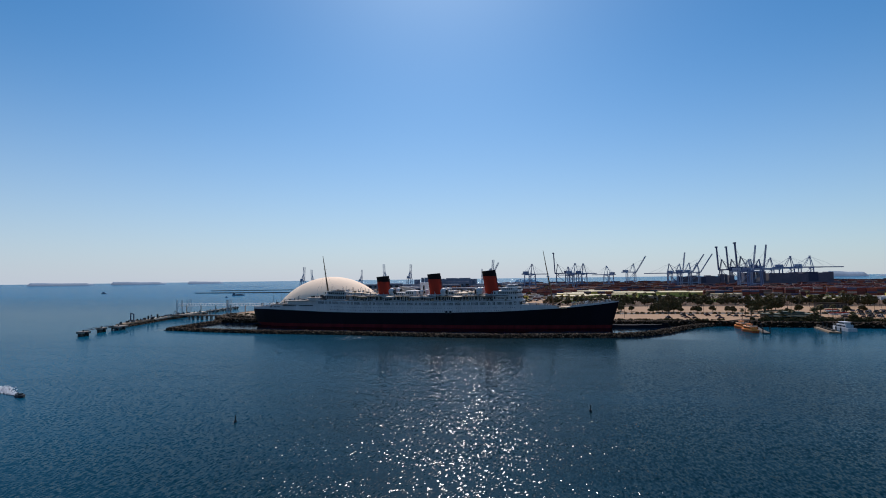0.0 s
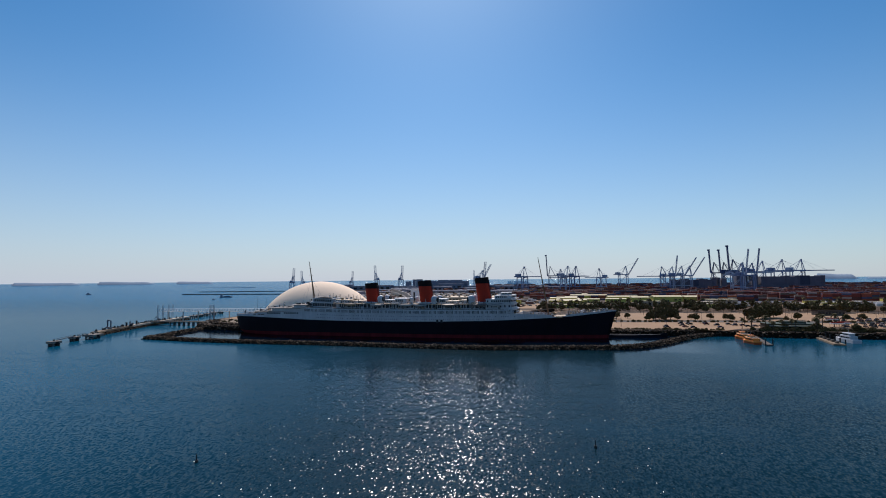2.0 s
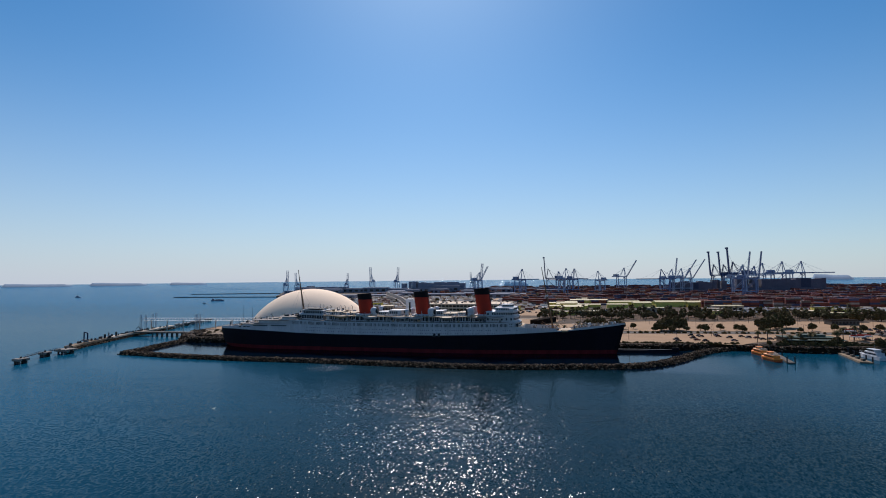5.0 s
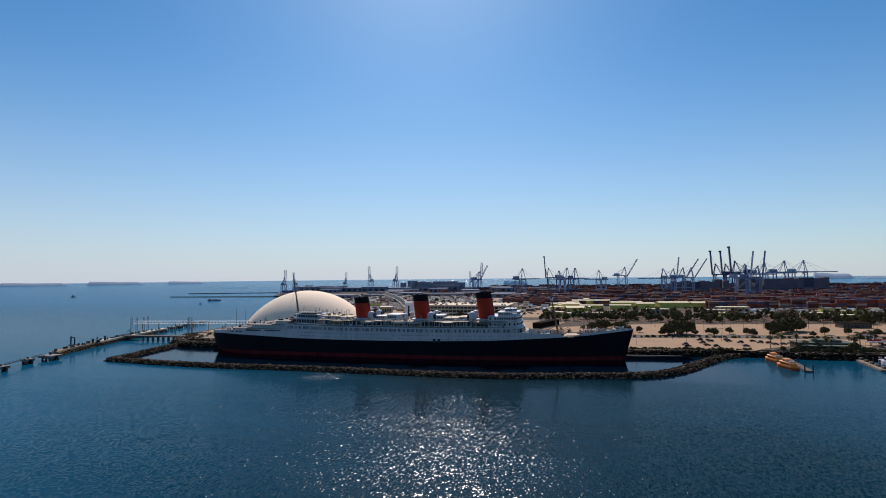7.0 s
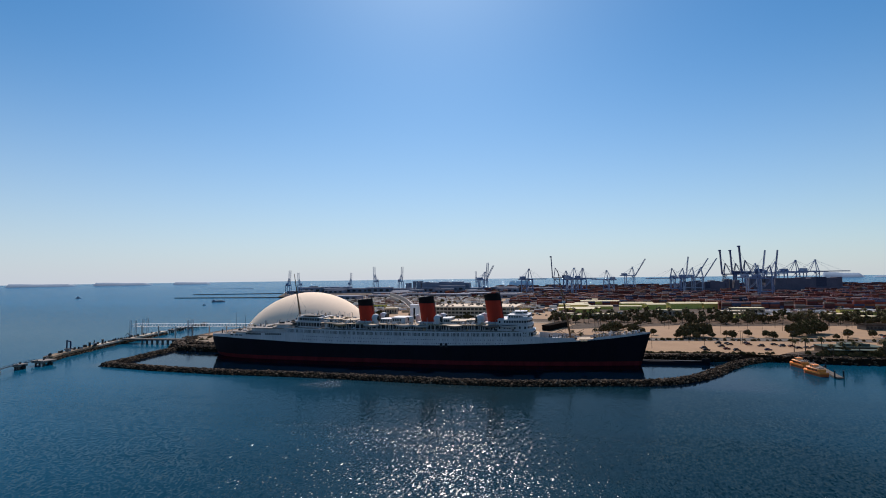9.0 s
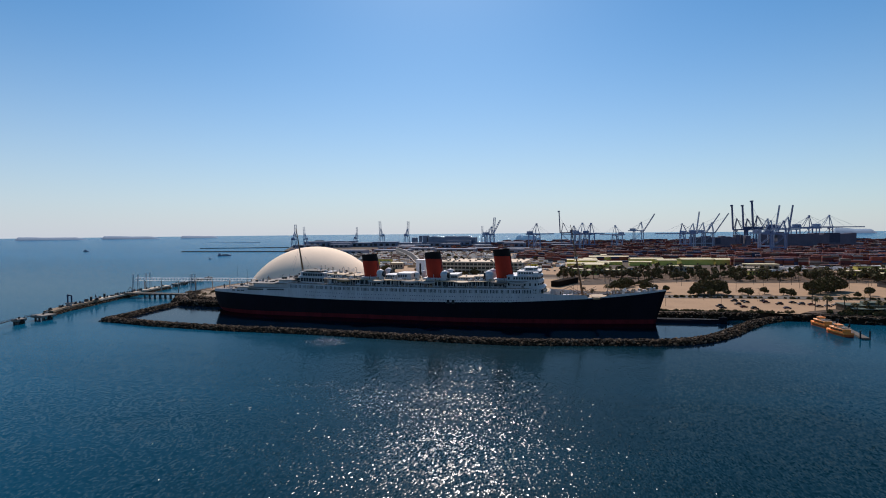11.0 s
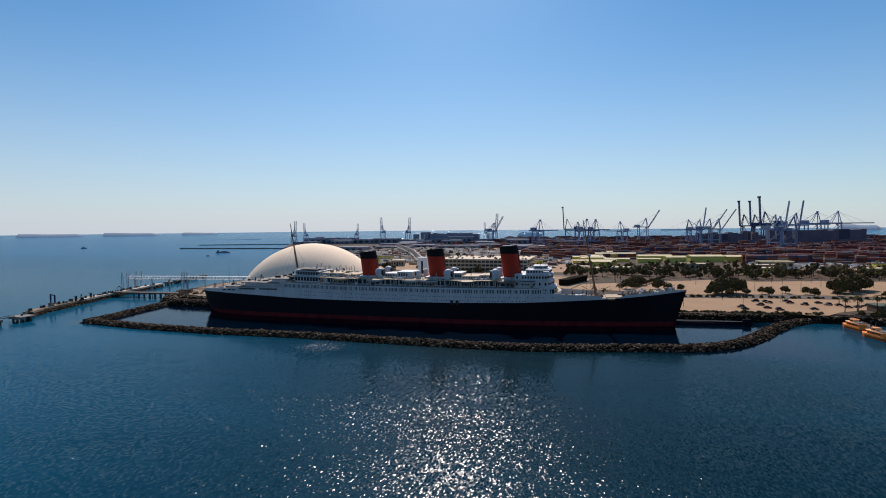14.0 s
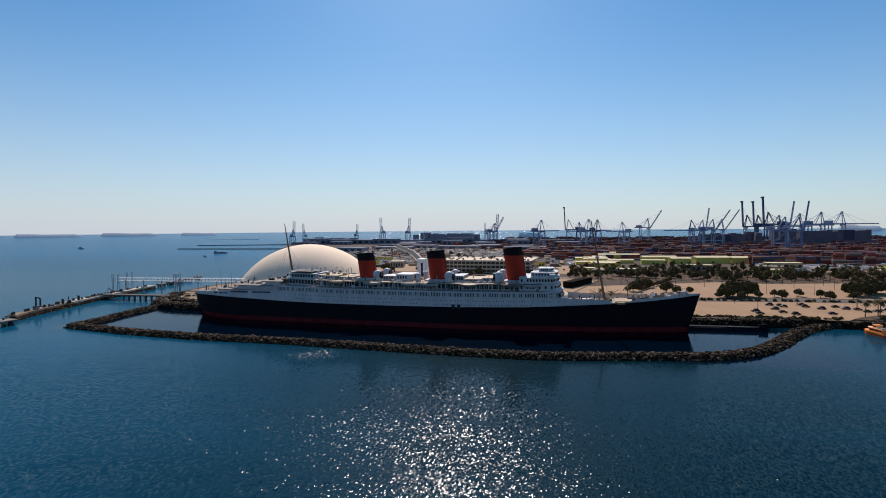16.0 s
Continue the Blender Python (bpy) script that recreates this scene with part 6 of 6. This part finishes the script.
def ferry(x, y, turn, label):
    """A two-decked harbour ferry with a pointed bow, window bands and a wheelhouse."""
    t = thing("ferry", (x, y, 0), turn, label, "ferry", "ferries at the dock")
    t.scale = (0.62, 0.76, 0.86)
    part("hull", prismed([(-12, -3.2), (6, -3.4), (10, -2.2), (13, 0), (10, 2.2), (6, 3.4), (-12, 3.2)], -0.6, 1.5), ORANGE_RED, t, "red-orange hull")
    part("bulwark", prismed([(-12.1, -3.3), (6, -3.5), (10.1, -2.3), (13.3, 0), (10.1, 2.3), (6, 3.5), (-12.1, 3.3)], 1.5, 2.4), ORANGE, t)
    cabin = part("cabin", prismed([(-9.5, -2.8), (4.5, -2.8), (7.4, -1.2), (7.4, 1.2), (4.5, 2.8), (-9.5, 2.8)], 2.4, 4.2), ORANGE, t)
    part("cabin_roof", prismed([(-10, -3.1), (4.9, -3.1), (8.2, -1.4), (8.2, 1.4), (4.9, 3.1), (-10, 3.1)], 4.2, 4.4), SALMON, t, "pale salmon deck over the cabin")
    for k in range(7):
        for s in (-1, 1):
            part("window", soft_box(-8.6 + k * 1.8, -7.3 + k * 1.8, s * 2.8 - 0.05, s * 2.8 + 0.05, 2.9, 3.8, 0.03), DARK_GLASS, cabin)
    bm = bmesh.new()
    prism(bm, [(-2.2, -1.9), (2.2, -1.9), (4.0, -0.9), (4.0, 0.9), (2.2, 1.9), (-2.2, 1.9)], 4.4, 6.1)
    for v in bm.verts:
        if v.co.z > 5 and v.co.x > 1:
            v.co.x -= 0.9
    w = part("wheelhouse", bm, SALMON, t)
    part("window_band", prismed([(-1.8, -1.95), (1.8, -1.95), (3.5, -0.9), (3.5, 0.9), (1.8, 1.95), (-1.8, 1.95)], 5.0, 5.6), DARK_GLASS, w)
    part("roof", soft_box(-3.0, 2.6, -2.1, 2.1, 6.1, 6.3, 0.06), ORANGE, t, "orange canopy roof")
    for s in (-1, 1):
        part("handrail", boxed(-9.6, -2.4, s * 2.8 - 0.05, s * 2.8 + 0.05, 5.2, 5.3), WHITE, t)
        for k in range(5):
            part("stanchion", tubed((-9.4 + k * 1.7, s * 2.8, 4.4), (-9.4 + k * 1.7, s * 2.8, 5.2), 0.05, None, 6), WHITE, t)
    part("mast", tubed((0.6, 0, 6.2), (0.0, 0, 9.2), 0.09, 0.05, 6), WHITE, t)
    part("life_raft", tubed((-5, -0.8, 4.8), (-5, 0.8, 4.8), 0.4, None, 10), WHITE, t)
    for k in range(3):
        part("bench", soft_box(-8.6 + k * 1.7, -8.0 + k * 1.7, -2.2, 2.2, 4.4, 5.0, 0.05), WALL_TAN, t)


ferry(236.0, 11.0, 100, "orange two-decked harbour ferry moored at a dock")
ferry(234.4, -12.6, 103, "orange two-decked harbour ferry moored astern of another")
dock = thing("floating_dock", (0, 0, 0), 0, "narrow grey floating dock with dark piles", "dock", "floating docks")
part("pontoon", prismed([(239.5, -24.5), (243, -24.5), (250, 32), (246.5, 32)], -0.3, 0.8), DARK_CONCRETE, dock)
for x, y in ((239.3, -23.5), (243.4, -23.5), (241, -8), (246.4, 3), (244, 12)):
    part("pile", tubed((x, y, -2), (x, y, 4.2), 0.35, None, 10), DARK_METAL, dock)
dock = thing("floating_dock", (0, 0, 0), 0, "tan wooden floating dock with dark piles", "dock", "floating docks")
part("pontoon", prismed([(280, -15), (286, -17), (292, 32), (287, 32)], -0.3, 0.9), PIER_DECK, dock)
for k in range(6):
    part("pile", tubed((286.6 + k * 1.1, -15 + k * 9, -2), (286.6 + k * 1.1, -15 + k * 9, 3.8), 0.4, None, 10), DARK_METAL, dock)
for k in range(5):
    part("bench", soft_box(283 + k * 1.1, 284.6 + k * 1.1, -12 + k * 8, -9.6 + k * 8, 0.9, 2.2, 0.1), DARK_CONCRETE, dock)


def yacht(x, y, turn, k, label):
    t = thing("motor_yacht", (x, y, 0), turn, label, "yacht", "yachts")
    t.scale = (k, k, k)
    part("hull", prismed([(-10, -2.7), (4, -2.9), (9, -1.6), (12, 0), (9, 1.6), (4, 2.9), (-10, 2.7)], -0.5, 2.2), WHITE, t)
    part("cabin", prismed([(-7, -2.3), (3.5, -2.3), (6.4, 0), (3.5, 2.3), (-7, 2.3)], 2.2, 4.2), WHITE, t)
    part("cabin_glass", prismed([(-6.4, -2.36), (3.6, -2.36), (6.2, 0), (3.6, 2.36), (-6.4, 2.36)], 2.9, 3.6), DARK_GLASS, t)
    part("upper_cabin", prismed([(-5, -1.8), (1.5, -1.8), (3.4, 0), (1.5, 1.8), (-5, 1.8)], 4.2, 5.8), WHITE, t)
    part("upper_glass", prismed([(-4.5, -1.86), (1.6, -1.86), (3.3, 0), (1.6, 1.86), (-4.5, 1.86)], 4.8, 5.4), DARK_GLASS, t)
    part("roof", soft_box(-6, 2.2, -2.0, 2.0, 5.8, 6.0, 0.06), WHITE, t)
    part("mast", tubed((-1.5, 0, 6), (-2.2, 0, 8.6), 0.1, 0.05, 6), WHITE, t)
    part("handrail", tube(tubed((4, -2.8, 3.1), (12, 0, 3.3), 0.05, None, 6), (4, 2.8, 3.1), (12, 0, 3.3), 0.05, None, 6), WHITE, t)
    return t


yacht(297, 6, 96, 1.0, "white two-decked motor yacht moored at the dock")

sub = thing("submarine", (159, 8.5, 0), 4, "old black submarine moored in the lagoon", "submarine")
bm = bmesh.new()
bmesh.ops.create_uvsphere(bm, u_segments=20, v_segments=24, radius=1.0, matrix=Matrix.Rotation(radians(90), 4, "Y"))
for w in bm.verts:
    w.co = Vector((w.co.x * 29, w.co.y * 3.4, w.co.z * 3.0 - 0.6))
part("hull", bm, BLACK_HULL, sub, "rounded black pressure hull", smooth=True)
part("deck_casing", prismed([(-26, -0.6), (-20, -1.5), (18, -1.5), (25, -0.4), (25, 0.4), (18, 1.5), (-20, 1.5), (-26, 0.6)], 1.4, 2.15), BLACK_HULL, sub)
part("fin", prismed([(24, -0.3), (28.5, -0.2), (28.5, 0.2), (24, 0.3)], -0.5, 3.4), BLACK_HULL, sub)

barge = thing("barge", (-723, 735, 0), 40, "dark flat barge at anchor in the bay", "barge")
part("hull", prismed([(-15, -4), (12, -4), (15, 0), (12, 4), (-15, 4)], -0.5, 2.8), FAR_BLUE, barge)
part("deckhouse", soft_box(-13, -8, -2.8, 2.8, 2.8, 6.5, 0.2), FAR_BLUE, barge)
part("cargo", soft_box(-5, 9, -3, 3, 2.8, 4.0, 0.2), DARK_METAL, barge)
for x, y, k in ((-1395, 945, 1.0), (-658, 605, 0.45)):
    b = thing("work_boat", (x, y, 0), 20, "small dark work boat under way far off", "boat", "boats in the bay")
    b.scale = (k, k, k)
    part("hull", prismed([(-7, -2.2), (5, -2.2), (9, 0), (5, 2.2), (-7, 2.2)], -0.4, 2.4), FAR_BLUE, b)
    part("wheelhouse", soft_box(-3, 2, -1.6, 1.6, 2.4, 6.2, 0.15), FAR_BLUE, b)
    part("mast", tubed((-1, 0, 6.2), (-1, 0, 9.5), 0.15, None, 6), DARK_METAL, b)
for x, y in ((31, -278), (126, -246)):
    b = thing("buoy", (x, y, 0), 0, "small dark marker buoy floating upright", "buoy", "marker buoys")
    part("float", tubed((0, 0, -0.5), (0, 0, 0.5), 0.5, 0.35, 12), DARK_METAL, b)
    part("pole", tubed((0, 0, 0.5), (0, 0, 1.9), 0.16, 0.12, 8), DARK_METAL, b)
boat = thing("speedboat", (-63, -267, 0), -20, "dark speedboat running with a white wake", "boat")
part("hull", prismed([(-2.6, -0.9), (1.2, -1.0), (3.0, 0), (1.2, 1.0), (-2.6, 0.9)], -0.2, 0.8), DARK_METAL, boat)
part("windscreen", prismed([(-0.2, -0.7), (0.7, -0.6), (0.9, 0), (0.7, 0.6), (-0.2, 0.7)], 0.8, 1.3), DARK_GLASS, boat)
part("outboard", soft_box(-3.1, -2.6, -0.25, 0.25, 0.0, 1.1, 0.06), DARK_METAL, boat)
random.seed(71)
V, F = [], []
for i in range(420):
    d = random.random() ** 0.7 * 26
    y = random.gauss(0, 0.5 + d * 0.05) + random.choice((-1, 1)) * (0.2 + d * 0.03)
    s = random.uniform(0.4, 1.1)
    n0 = len(V)
    V += [(-3 - d - s, y, 0.03), (-3 - d, y - s * 0.5, 0.05 + s * 0.3), (-3 - d + s, y, 0.03), (-3 - d, y + s * 0.5, 0.05 + s * 0.25)]
    F.append((n0, n0 + 1, n0 + 2, n0 + 3))
w = raw("wake", V, F, FOAM, boat)
tagged(w, "white churned foam wake", kind="stuff")

random.seed(77)
for i in range(26):
    a, r = random.uniform(0, 6.28), random.random() ** 0.5
    plant(SHRUB, -196 + 20 * r * math.cos(a), 44 + 26 * r * math.sin(a), 3.9, random.uniform(0.4, 0.8))
for i in range(16):
    plant(random.choice((TREES[1], SHRUB, SHRUB, PALMS[1])), random.uniform(258, 325), random.uniform(31, 40), 3.9, random.uniform(0.6, 1.0))
# ---- rocks, last ----
random.seed(81)
rubble(MOLE, 4.4, 1.8, 9500, mole, 280, 0.32, 0.9)
rubble(ARM, 4.4, 1.8, 2300, arm, 20, 0.35, 0.9)
rubble(CAUSEWAY, 4.8, 1.7, 2200, causeway, 0, 0.35, 0.9)
rubble([(-166, 19), (-194, 20), (-210, 34), (-221, 54)], 6, 4.7, 700, causeway, 0, 0.6, 1.5)
bank = mound("shore_bank", [(116, 20), (150, 22), (190, 28), (210, 30)], 4.0, 3.6, "rock bank at the edge of the lot")
rubble([(116, 18.5), (150, 20.5), (190, 26.5), (210, 29)], 4.5, 3.4, 700, bank, 0, 0.5, 1.1)
bank = mound("shore_bank", [(226, 31), (242, 31), (262, 27), (300, 27), (340, 27), (420, 35), (600, 50)], 4.0, 3.6, "rock bank at the edge of the lot")
rubble([(226, 30), (242, 30), (262, 26), (300, 26), (340, 26), (420, 34), (600, 49)], 4.5, 3.4, 1900, bank, 0, 0.5, 1.1)
bank = mound("shore_bank", [(-160, 12), (-196, 13), (-213, 26), (-225, 45), (-235, 65)], 4.5, 3.6, "brown rock bank beside the dome")
rubble([(-160, 11), (-196, 12), (-215, 25), (-227, 45), (-236, 65)], 5.0, 3.4, 900, bank, 0, 0.6, 1.3)
